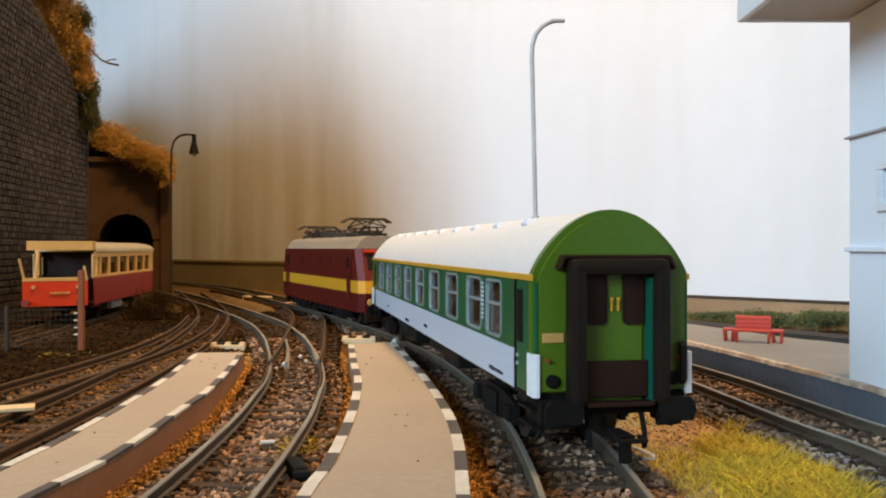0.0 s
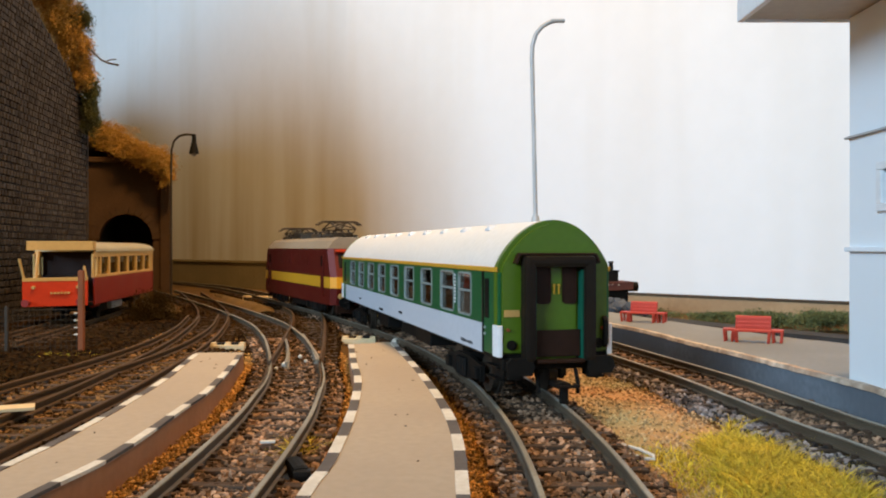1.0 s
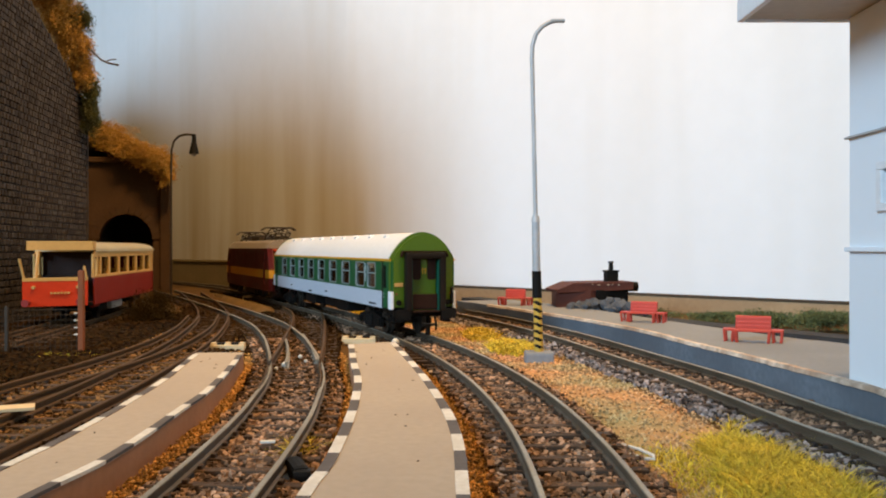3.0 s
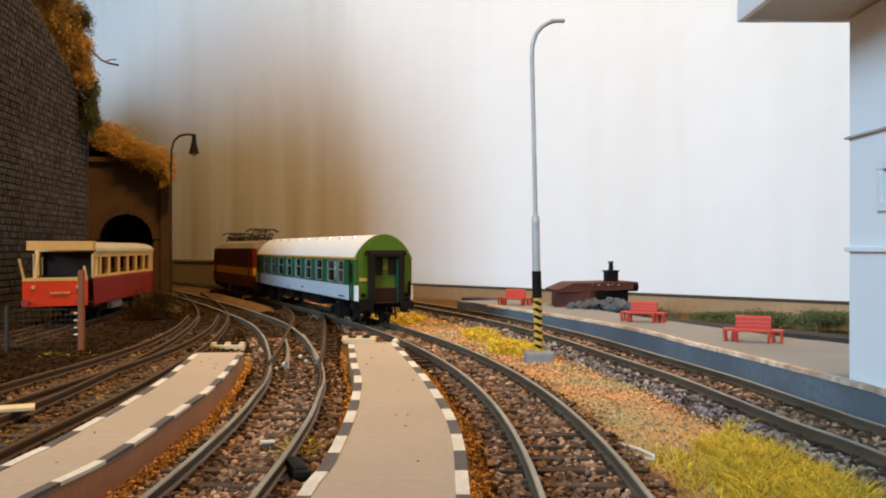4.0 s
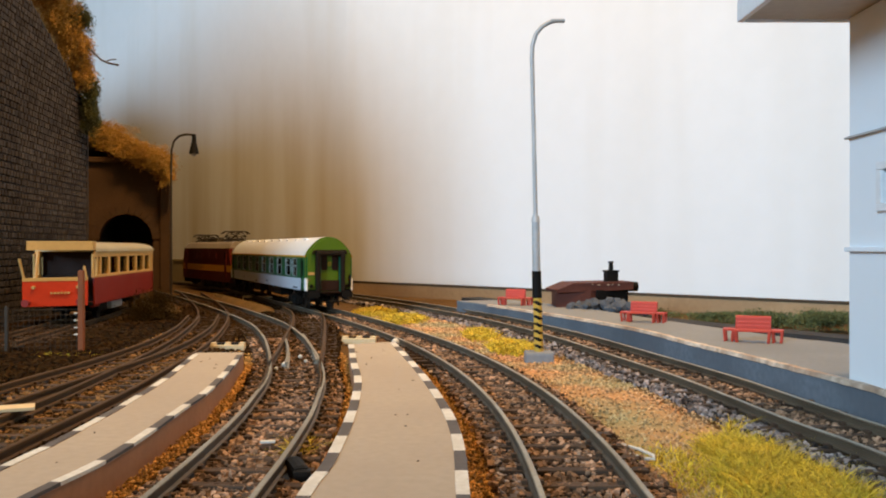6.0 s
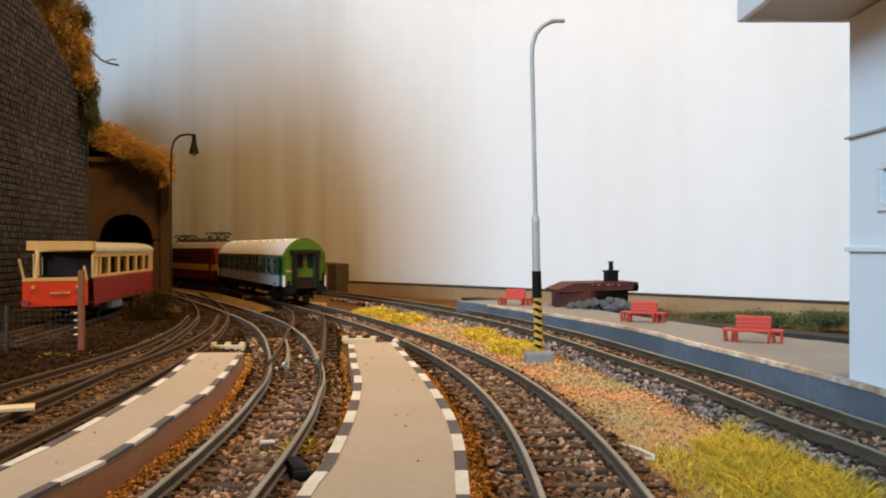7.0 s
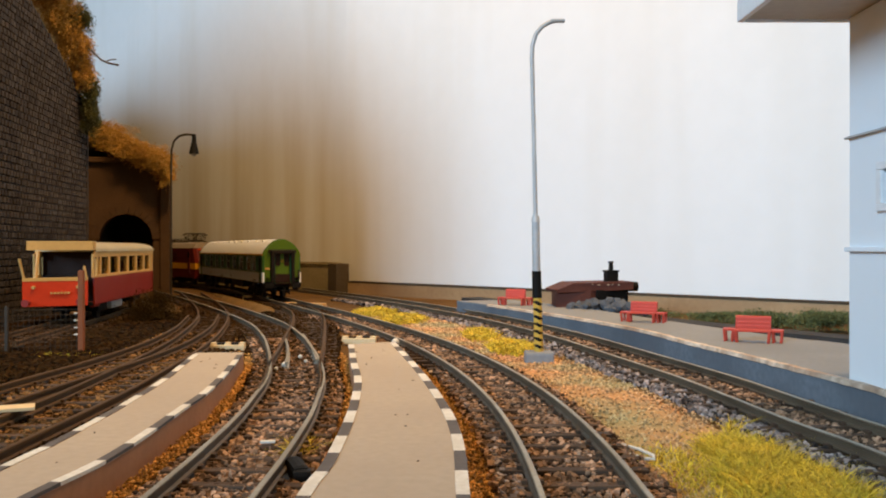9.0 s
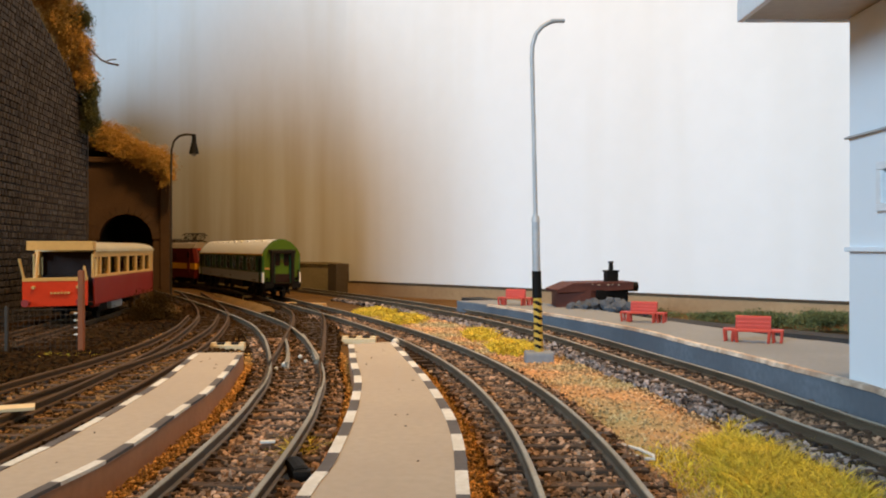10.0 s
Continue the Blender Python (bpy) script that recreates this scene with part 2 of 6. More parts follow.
def room():
    """Walls of the room round the layout; the white one stands behind it."""
    line = [(1500, -713), (242, 510), (-95, 838), (-480, 1270), (-640, 1440)]
    bm = bmesh.new()
    back = [(x + 75, y + 75) for x, y in line]
    prism(bm, line + back[::-1], -900, 1700)
    whole("wall_north", bm, WALL_SOILED_SHADED, "smooth white plastered wall behind the layout", "wall", kind="structure")
    # left wall with its window opening, in the frame of the wall
    d = Vector((-0.70, -0.714, 0)).normalized()
    n = Vector((-d.y, d.x, 0))
    o = Vector((-640, 1440, 0))
    frame4 = Matrix.Translation(o) @ Matrix(((d.x, n.x, 0, 0), (d.y, n.y, 0, 0), (0, 0, 1, 0), (0, 0, 0, 1)))
    bm = bmesh.new()
    box(bm, (1650, -60, 400), (3300, 120, 2600), m=frame4)
    whole("wall_west", bm, ROOM_BOUNCE, "unseen room wall, warm to tint bounced light", "wall", kind="structure")
    far = frame4 @ Vector((3300, 0, 0))
    # wall behind the camera with its window opening
    e = Vector((0.7144, -0.6997, 0))
    g = Vector((-0.6997, -0.7144, 0))
    frame5 = Matrix.Translation(far) @ Matrix(((e.x, g.x, 0, 0), (e.y, g.y, 0, 0), (0, 0, 1, 0), (0, 0, 0, 1)))
    bm = bmesh.new()
    for a0, a1, z0, z1 in ((0, 720, -900, 1700), (2260, 2996, -900, 1700), (720, 2260, -900, 520), (720, 2260, 1580, 1700)):
        box(bm, ((a0 + a1) / 2, 60, (z0 + z1) / 2), (a1 - a0, 120, z1 - z0), m=frame5)
    whole("wall_south", bm, ROOM_BOUNCE, "unseen room wall with a window, warm to tint bounced light", "wall", kind="structure")
    bm = bmesh.new()
    prism(bm, [(far.x + 2140, far.y - 2096), (1500, -713), (1575, -638), (far.x + 2240, far.y - 2096)], -900, 1700)
    whole("wall_east", bm, ROOM_BOUNCE, "unseen room wall, warm to tint bounced light", "wall", kind="structure")
    bm = bmesh.new()
    box(bm, (-600, -300, -910), (5600, 5600, 20))
    whole("floor", bm, ROOM_FLOOR, "brown parquet room floor", "floor", kind="structure")
    bm = bmesh.new()
    box(bm, (-600, -300, 1720), (5600, 5600, 40))
    whole("ceiling", bm, ROOM_BOUNCE, "unseen room ceiling, warm to tint bounced light", "ceiling", kind="structure")


room()

# ---------------- the lines in plan (millimetres; the rail tops lie at height 0) ----------------


def main_curve():
    """The line that the train runs on: a left-hand bend that straightens far off."""
    pts = []
    for y in range(90, 881, 5):
        u = (y - 500) / 400
        x = 100 * (-0.572 - 1.641 * u - 0.357 * u ** 2 + 0.536 * u ** 3 - 0.185 * u ** 4 - 0.24 * u ** 5)
        pts.append(Vector((x, y, 0)))
    pts[:8] = []
    first = pts[0]
    pts = [first + Vector((0.0, -k, 0)) for k in range(200, 0, -10)] + pts
    head = math.atan2(pts[-1].x - pts[-2].x, pts[-1].y - pts[-2].y)
    for k in range(90):
        head -= 0.0052
        pts.append(pts[-1] + Vector((math.sin(head) * 5, math.cos(head) * 5, 0)))
    return even(pts, 2.0)


MAIN = main_curve()
LINE_1 = smooth_line([(-39, 60), (-39, 135), (-39, 164), (-40, 200), (-42, 227), (-45, 258), (-51, 294), (-60, 335), (-74, 390), (-95, 455), (-132, 540), (-190, 660), (-262, 800)], 2.0)
LINK = smooth_line([(-43.5, 240), (-46, 262), (-52, 300), (-60, 366), (-80, 505), (-103, 590)], 2.0)
RIGHT = smooth_line([(102, 60), (93.5, 163), (88.5, 195), (85, 228), (81, 262), (72, 311), (59.5, 376), (42.5, 442), (20, 510), (-18, 600), (-70, 705), (-150, 850)], 2.0)
LINE_2 = smooth_line([(-94, 90), (-95, 164), (-96, 227), (-99, 274), (-104, 330), (-114, 400), (-135, 500), (-170, 610), (-225, 760)], 2.0)
LINE_3 = smooth_line([(-121, 110), (-121, 200), (-119, 250), (-116, 300), (-117, 360), (-126, 430), (-142, 505)], 2.0)
LINE_4 = smooth_line([(-190, 360), (-198, 430), (-213, 540), (-236, 650), (-275, 760), (-311, 850), (-325, 930)], 2.0)

RAIL = [(-0.85, -2.5), (0.85, -2.5), (0.85, -2.1), (0.3, -1.8), (0.3, -0.9), (0.55, -0.7), (0.55, -0.1), (0.42, 0.0), (-0.42, 0.0), (-0.55, -0.1), (-0.55, -0.7), (-0.3, -0.9), (-0.3, -1.8), (-0.85, -2.1)]


def sleeper_mesh():
    bm = bmesh.new()
    box(bm, (0, 0, -3.5), (29, 3.0, 1.9), 0.25)
    for x in (-8.6, 8.6):
        for s in (-1.5, 1.5):
            box(bm, (x + s, 0, -2.2), (0.9, 1.7, 0.9))
    bmesh.ops.scale(bm, vec=(MM, MM, MM), verts=bm.verts)
    me = bpy.data.meshes.new("sleeper")
    bm.to_mesh(me)
    bm.free()
    me.materials.append(SLEEPER)
    return me


SLEEPER_MESH = sleeper_mesh()


def track(line, label, y_from, y_to, pitch=8.2, sleepers=True, head=None):
    head = head or RAIL_TOP
    t = thing("railway_track", 0, 0, 0, 0, label, "track", "tracks of the yard")
    for side in (-8.6, 8.6):
        r = part("rail", sweep(bmesh.new(), line[::2], RAIL, side), RAIL_RUSTY if head is RAIL_RUSTY else RAIL_SIDE, t)
        part("rail_head", sweep(bmesh.new(), line[::2], [(-0.57, -0.14), (0.57, -0.14), (0.42, 0.06), (-0.42, 0.06)], side), head, r, "worn bright rail head")
    if sleepers:
        run, n = 0.0, normals(line)
        for i in range(1, len(line)):
            run += 2.0
            if run >= pitch and y_from < line[i].y < y_to:
                run = 0.0
                s = new("sleeper", SLEEPER_MESH)
                s.parent = t
                s.matrix_basis = pose(line[i].x * MM, line[i].y * MM, random.uniform(-0.2, 0.1) * MM, 0, 0, math.degrees(math.atan2(n[i].y, n[i].x)) + random.uniform(-1.5, 1.5))
    return t


track(MAIN, "curved model track with weathered steel rails on dark sleepers", 110, 860)
track(LINE_1, "curved model track with weathered rails beside the platform", 110, 720)
track(LINK, "short turnout track branching towards the main line", 300, 580, head=RAIL_RUSTY)
track(RIGHT, "model track with weathered rails beside the blue-sided platform", 110, 700)
track(LINE_2, "dim weathered model track beside the narrow platform", 120, 520, head=RAIL_RUSTY)
track(LINE_3, "dim weathered model track joining its neighbour", 130, 400, head=RAIL_RUSTY)
track(LINE_4, "dark model track under the railcar", 330, 640, head=RAIL_RUSTY)

# ---------------- ground ----------------


def ground():
    """One uneven sheet over the whole layout."""
    nx, ny = 150, 150
    bm = bmesh.new()
    rows = []
    for j in range(ny + 1):
        y = -300 + 1750 * (j / ny) ** 1.3
        row = []
        for i in range(nx + 1):
            x = -900 + 1500 * i / nx
            h = noise.fractal(Vector((x / 30, y / 30, 0)), 1.0, 2.0, 4)
            row.append(bm.verts.new((x, y, -5.0 + 0.7 * h)))
        rows.append(row)
    for a, b in zip(rows, rows[1:]):
        for i in range(nx):
            bm.faces.new((a[i], a[i + 1], b[i + 1], b[i]))
    return whole("ground", bm, EARTH, "ochre and brown scattered earth of the layout", "ground", kind="structure", smooth=True)


ground()


def sand_bed():
    """The sandy strip between the main line and the platform line."""
    left = smooth_line([(38, 60), (37, 135), (36.5, 160), (34, 200), (28, 250), (18, 300), (5, 352), (-14, 410), (-45, 500)], 6.0)
    right = smooth_line([(86, 60), (77, 163), (69, 228), (65, 262), (56, 311), (43, 376), (26, 442), (2, 510), (-20, 560)], 6.0)
    bm = bmesh.new()
    rows = []
    for k in range(70):
        a, b = left[int(k / 70 * (len(left) - 1))], right[int(k / 70 * (len(right) - 1))]
        row = []
        for j in range(9):
            p = a.lerp(b, j / 8)
            edge = 1.0 if 0 < j < 8 else -2.5
            row.append(bm.verts.new((p.x, p.y, -4.6 + (0.5 * noise.fractal(Vector((p.x / 12, p.y / 12, 1)), 1.0, 2.0, 3) if edge > 0 else edge))))
        rows.append(row)
    for r0, r1 in zip(rows, rows[1:]):
        for j in range(8):
            bm.faces.new((r0[j], r0[j + 1], r1[j + 1], r1[j]))
    whole("sand_bed", bm, SAND, "pinkish orange sand between two tracks", "sand", kind="structure", smooth=True)


sand_bed()


def layout_board():
    bm = bmesh.new()
    prism(bm, [(600, 100), (242, 490), (-95, 820), (-480, 1250), (-560, 1330), (-900, 980), (-560, -250), (600, -250)], -45, -7)
    t = whole("layout_board", bm, WOOD_TRIM, "plywood board carrying the model railway", "board", kind="structure")
    return t


layout_board()


def platform_strip(left, right, top, bottom, name, label, side_material, kerb_left=True, kerb_right=True, top_material=None, kerb=2.05, sizes=(13.0, 13.0)):
    """A platform between two plan lines with painted kerb blocks along its edges."""
    t = thing(name, 0, 0, 0, 0, label, "platform", kind="structure")
    L, R = smooth_line(left, 3.0), smooth_line(right, 3.0)
    outline = [(p.x, p.y) for p in L] + [(p.x, p.y) for p in R[::-1]]
    part("platform_side", prism(bmesh.new(), outline, bottom, top - 0.6), side_material, t, "brown painted platform side")
    bm = prism(bmesh.new(), outline, top - 0.6, top)
    part("platform_top", bm, top_material or CARD, t, "grey card platform surface")
    for line, use, sign, size in ((L, kerb_left, 1, sizes[0]), (R, kerb_right, -1, sizes[1])):
        if not use:
            continue
        fine = even(line, 1.0)
        n = normals(fine)
        for k in range(int(len(fine) / size)):
            a, b = int(k * size), min(int((k + 1) * size), len(fine) - 1)
            mid = (a + b) // 2
            bm = bmesh.new()
            pts = [fine[i] + n[i] * sign * -0.15 for i in (a, mid, b)] + [fine[i] + n[i] * sign * kerb for i in (b, mid, a)]
            prism(bm, [(p.x, p.y) for p in pts], top - 0.45, top + 0.18)
            part("kerb_block", bm, KERB_WHITE if k % 2 == 0 else KERB_DARK, t)
    return t


platform_strip([(-22, 48.4), (-22, 128), (-21, 145), (-21, 164), (-21.5, 188), (-23, 216), (-25.5, 245), (-30.5, 281), (-37, 333)],
               [(4, 46.0), (4, 128), (4, 138), (4, 157), (3, 182), (0, 212), (-5, 250), (-12, 295), (-20, 343)], 2.0, -6, "platform",
               "narrow grey island platform with black and white kerbs", PLAT_SIDE, sizes=(13.45, 13.9))
platform_strip([(-77, 90), (-76, 147), (-75.5, 156), (-76, 181), (-77.5, 210), (-80.5, 245), (-84.5, 274), (-89, 308)],
               [(-64, 82), (-62, 128), (-59.5, 149), (-59.5, 174), (-60.5, 200), (-61, 220), (-64, 250), (-68, 281), (-72, 308)], 2.0, -6, "platform",
               "narrow grey platform with brown side and chequered kerbs", PLAT_SIDE, kerb=1.7, sizes=(14.0, 13.6))
platform_strip([(109, 60), (107, 150), (105.9, 205), (104.4, 224), (101, 247), (96, 279), (90, 312), (85, 350), (79, 375), (62, 428), (26, 520), (8, 560)],
               [(170, 60), (165, 220), (146, 305), (134, 327), (115, 381), (106, 405), (94, 446), (74, 511), (50, 556), (44, 566)], 5.0, -6, "platform",
               "wide grey concrete platform with blue-grey side", SLATE_SIDE, False, False, PLAT_CONCRETE)


def platform_lip():
    """The worn cream edge of the wide platform."""
    bm = bmesh.new()
    line = smooth_line([(107.5, 120), (105.9, 205), (104.4, 224), (101, 247), (96, 279), (90, 312), (85, 350), (79, 375), (62, 428), (26, 520)], 4.0)
    n = normals(line)
    line = [p + q * (0.3 + 0.9 * noise.noise(Vector((p.y / 6, 0, 0)))) for p, q in zip(line, n)]
    sweep(bm, line, [(-1.1, 4.1), (1.3, 4.1), (1.2, 5.4), (-0.8, 5.35)])
    whole("platform_lip", bm, LIP, "chipped cream edging of the wide platform", "edging", kind="structure")


LIP = surface("chipped_cream_edging", (0.80, 0.66, 0.52), (0.42, 0.29, 0.20), 0.85, grain=500, blotch=90, bump=0.4, third=(0.20, 0.15, 0.11))
platform_lip()


def wood_strip():
    bm = bmesh.new()
    line = [Vector((x, y, 0)) for x, y in ((-90, 826), (242, 503), (420, 330))]
    sweep(bm, line, [(-4, -8), (4, -8), (4, 6), (-4, 6)])
    whole("trim", bm, WOOD_TRIM, "brown wooden edging strip along the white wall", "trim", kind="structure")
    bm = sweep(bmesh.new(), line, [(-4.2, 6.0), (4.2, 6.0), (4.2, 7.6), (-4.2, 7.6)])
    whole("trim", bm, PILLAR_BROWN, "dark brown capping on the wooden strip", "trim", kind="structure")


wood_strip()


def low_wall():
    bm = bmesh.new()
    line = [Vector((x, y, 0)) for x, y in ((-103, 832), (-240, 965), (-352, 1085), (-460, 1190))]
    t = thing("low_concrete_wall", 0, 0, 0, 0, "long low grey concrete wall with a dark end pillar", "wall")
    sweep(bm, line, [(-4, -8), (4, -8), (4, 23), (-4, 23)])
    part("wall_panel", bm, DULL_CONCRETE, t)
    part("coping", sweep(bmesh.new(), line, [(-5, 23), (5, 23), (5, 25.4), (-5, 25.4)]), DULL_CONCRETE, t)
    bm = bmesh.new()
    box(bm, (-101, 822, 8), (13, 16, 33), 0.8, -43)
    part("end_pillar", bm, PILLAR_BROWN, t, "dark end pillar")


low_wall()

# ---------------- materials of the things ----------------
GANG = surface("black_rubber_bellows", (0.009, 0.0075, 0.006), (0.017, 0.011, 0.007), 0.45, grain=500, blotch=60, spec=0.12)
BROWN_DARK = surface("dark_brown_plate", (0.03, 0.011, 0.006), (0.022, 0.008, 0.004), 0.5, grain=500, blotch=60, spec=0.2)
TEAL = surface("teal_green_jamb", (0.008, 0.10, 0.062), (0.007, 0.085, 0.05), 0.4, grain=600, blotch=40, bump=0.03)
GOLD = surface("gold_stripe_paint", (0.62, 0.33, 0.03), (0.55, 0.29, 0.025), 0.45, grain=600, blotch=60, bump=0.03)
SILVER = surface("pale_window_frame", (0.33, 0.38, 0.36), (0.28, 0.32, 0.30), 0.4, 0.2, grain=600, blotch=60, bump=0.03)
SEAT_BROWN = surface("brown_interior_plastic", (0.16, 0.085, 0.05), (0.12, 0.06, 0.04), 0.6, grain=500, blotch=50)
PANE = glass("coach_window_glass", (0.70, 0.76, 0.74))
WHITE = surface("white_gloss_paint", (0.82, 0.82, 0.82), (0.78, 0.78, 0.79), 0.4, grain=600, blotch=40, bump=0.03)
CREAM = surface("cream_paint", (0.60, 0.35, 0.11), (0.52, 0.30, 0.09), 0.5, grain=600, blotch=40, bump=0.05)
RED_BRIGHT = surface("bright_red_paint", (0.60, 0.045, 0.010), (0.52, 0.038, 0.009), 0.45, grain=600, blotch=40, bump=0.05)
RED_DEEP = surface("deep_red_paint", (0.26, 0.022, 0.014), (0.21, 0.018, 0.012), 0.45, grain=600, blotch=40, bump=0.05)
BENCH_RED = surface("coral_red_plastic", (0.52, 0.055, 0.028), (0.46, 0.048, 0.024), 0.5, grain=600, blotch=60, bump=0.05)
ROOF_TAN = surface("dusty_tan_loco_roof", (0.30, 0.24, 0.17), (0.24, 0.19, 0.13), 0.7, grain=500, blotch=40)
ROOF_CREAM = surface("dusty_cream_roof", (0.40, 0.34, 0.22), (0.34, 0.29, 0.18), 0.6, grain=500, blotch=30)
DARK_STEEL = surface("dark_pantograph_steel", (0.07, 0.055, 0.04), (0.05, 0.04, 0.03), 0.5, 0.6, grain=600, blotch=50)
STEEL_GREY = surface("grey_lamp_steel", (0.48, 0.48, 0.48), (0.42, 0.42, 0.42), 0.45, 0.15, grain=600, blotch=40, bump=0.05)
STRIPE_YELLOW = surface("warning_yellow_paint", (0.70, 0.42, 0.06), (0.62, 0.36, 0.05), 0.5, grain=600, blotch=60)
MASONRY = surface("grey_brown_masonry", (0.056, 0.046, 0.040), (0.036, 0.029, 0.025), 0.9, grain=600, blotch=25, bump=0.4, obj=0.3, island=0.3, spec=0.06)
MORTAR = surface("dark_mortar", (0.03, 0.024, 0.02), (0.022, 0.018, 0.015), 0.95, grain=700, blotch=40, bump=0.4)
PORTAL = surface("brown_tunnel_stone", (0.085, 0.048, 0.025), (0.058, 0.033, 0.017), 0.9, grain=500, blotch=25, bump=0.4, spec=0.06)
ROCK = surface("brown_plaster_rock", (0.16, 0.11, 0.06), (0.11, 0.075, 0.04), 0.95, grain=300, blotch=20, bump=0.6)
POST_ORANGE = surface("rusty_orange_post", (0.27, 0.075, 0.02), (0.20, 0.055, 0.015), 0.7, grain=600, blotch=60)
WIRE = surface("dull_wire", (0.045, 0.032, 0.02), (0.035, 0.024, 0.015), 0.7, 0.1, grain=600, blotch=60)
BOARD_CREAM = surface("bleached_board", (0.72, 0.55, 0.32), (0.64, 0.48, 0.27), 0.8, grain=500, blotch=60)
STATION_WHITE = surface("white_station_render", (0.80, 0.83, 0.86), (0.78, 0.81, 0.84), 0.7, grain=90, blotch=8, bump=0.0, third=(0.77, 0.80, 0.83))
EAVE = surface("pale_eave_board", (0.55, 0.51, 0.44), (0.50, 0.46, 0.40), 0.7, grain=400, blotch=20, bump=0.06)
HUT_BROWN = surface("dark_red_brown_hut_paint", (0.10, 0.030, 0.020), (0.08, 0.024, 0.016), 0.7, grain=500, blotch=60)
ROCK_GREY = surface("slate_grey_rock", (0.10, 0.108, 0.122), (0.07, 0.077, 0.088), 0.9, grain=700, blotch=90, bump=0.5)
FLOCK_OCHRE = surface("ochre_flock", (0.56, 0.32, 0.07), (0.40, 0.21, 0.04), 0.95, grain=400, blotch=30, bump=0.0, third=(0.30, 0.15, 0.03), island=0.4)
FLOCK_DARK = surface("olive_flock", (0.11, 0.105, 0.03), (0.075, 0.07, 0.02), 0.95, grain=400, blotch=30, bump=0.0, island=0.4)
FLOCK_GREEN = surface("dull_green_flock", (0.13, 0.15, 0.06), (0.095, 0.115, 0.045), 0.95, grain=400, blotch=40, bump=0.0, island=0.4)
GRASS = surface("yellow_green_grass", (0.80, 0.52, 0.035), (0.52, 0.39, 0.028), 0.7, grain=300, blotch=60, bump=0.0, third=(0.30, 0.25, 0.025), island=0.6)
CRUMB = surface("orange_scatter", (0.66, 0.32, 0.14), (0.42, 0.35, 0.18), 0.95, grain=300, blotch=34, bump=0.0, third=(0.30, 0.22, 0.12), island=0.6, spec=0.06)
CRUMB_DARK = surface("rust_scatter", (0.66, 0.33, 0.085), (0.44, 0.22, 0.06), 0.95, grain=500, blotch=50, bump=0.0, third=(0.16, 0.10, 0.04), island=0.7, spec=0.06)
# brown earth, its colour darkened for the shade beside the cliff
CRUMB_EARTH_SHADED = surface("shaded_brown_earth_scatter", (0.030, 0.015, 0.004), (0.019, 0.009, 0.0025), 0.95, grain=500, blotch=35, bump=0.0, island=0.5, spec=0.06)
TRACK_BLACK = surface("sooty_trackbed", (0.045, 0.042, 0.04), (0.03, 0.028, 0.027), 0.95, grain=900, blotch=60, bump=0.7)


def round_rect(w, h, r, n=4):
    """The outline of a rectangle with rounded corners, about its centre."""
    out = []
    for cx, cz, a0 in ((w / 2 - r, h / 2 - r, 0), (-w / 2 + r, h / 2 - r, 90), (-w / 2 + r, -h / 2 + r, 180), (w / 2 - r, -h / 2 + r, 270)):
        for k in range(n + 1):
            a = radians(a0 + 90 * k / n)
            out.append((cx + r * math.cos(a), cz + r * math.sin(a)))
    return out


def ring_x(bm, x0, x1, y, z, w, h, r, t):
    """A window frame in the plane of a side wall: an outer and an inner rounded outline."""
    o, i = round_rect(w, h, r), round_rect(w - 2 * t, h - 2 * t, max(r - t, 0.2))
    n = len(o)
    loops = [[bm.verts.new((x, y + a, z + b)) for a, b in pts] for x, pts in ((x0, o), (x1, o), (x1, i), (x0, i))]
    for p, q in zip(loops, loops[1:] + loops[:1]):
        for k in range(n):
            bm.faces.new((p[k], p[(k + 1) % n], q[(k + 1) % n], q[k]))
    bmesh.ops.recalc_face_normals(bm, faces=bm.faces)
    return bm


def holed_panel_x(bm, x, y, z, wy, wz, hw, hh, r):
    """A wall field in the plane x with one rounded hole in the middle."""
    inner = round_rect(hw, hh, r)
    outer = []
    for a, b in inner:
        s = max(abs(a) / (wy / 2), abs(b) / (wz / 2))
        outer.append((a / s, b / s))
    corners = [(wy / 2, wz / 2), (-wy / 2, wz / 2), (-wy / 2, -wz / 2), (wy / 2, -wz / 2)]
    for c in corners:
        k = min(range(len(outer)), key=lambda j: (outer[j][0] - c[0]) ** 2 + (outer[j][1] - c[1]) ** 2)
        outer[k] = c
    vi = [bm.verts.new((x, y + a, z + b)) for a, b in inner]
    vo = [bm.verts.new((x, y + a, z + b)) for a, b in outer]
    for k in range(len(vi)):
        j = (k + 1) % len(vi)
        bm.faces.new((vi[k], vo[k], vo[j], vi[j]))
    return bm


def arch(w, z0, rise, n=20, q=0.8):
    """The roof's outline from one gutter to the other."""
    return [(-w * math.cos(math.pi * k / n), z0 + rise * (1 - math.cos(math.pi * k / n) ** 2) ** q) for k in range(n + 1)]


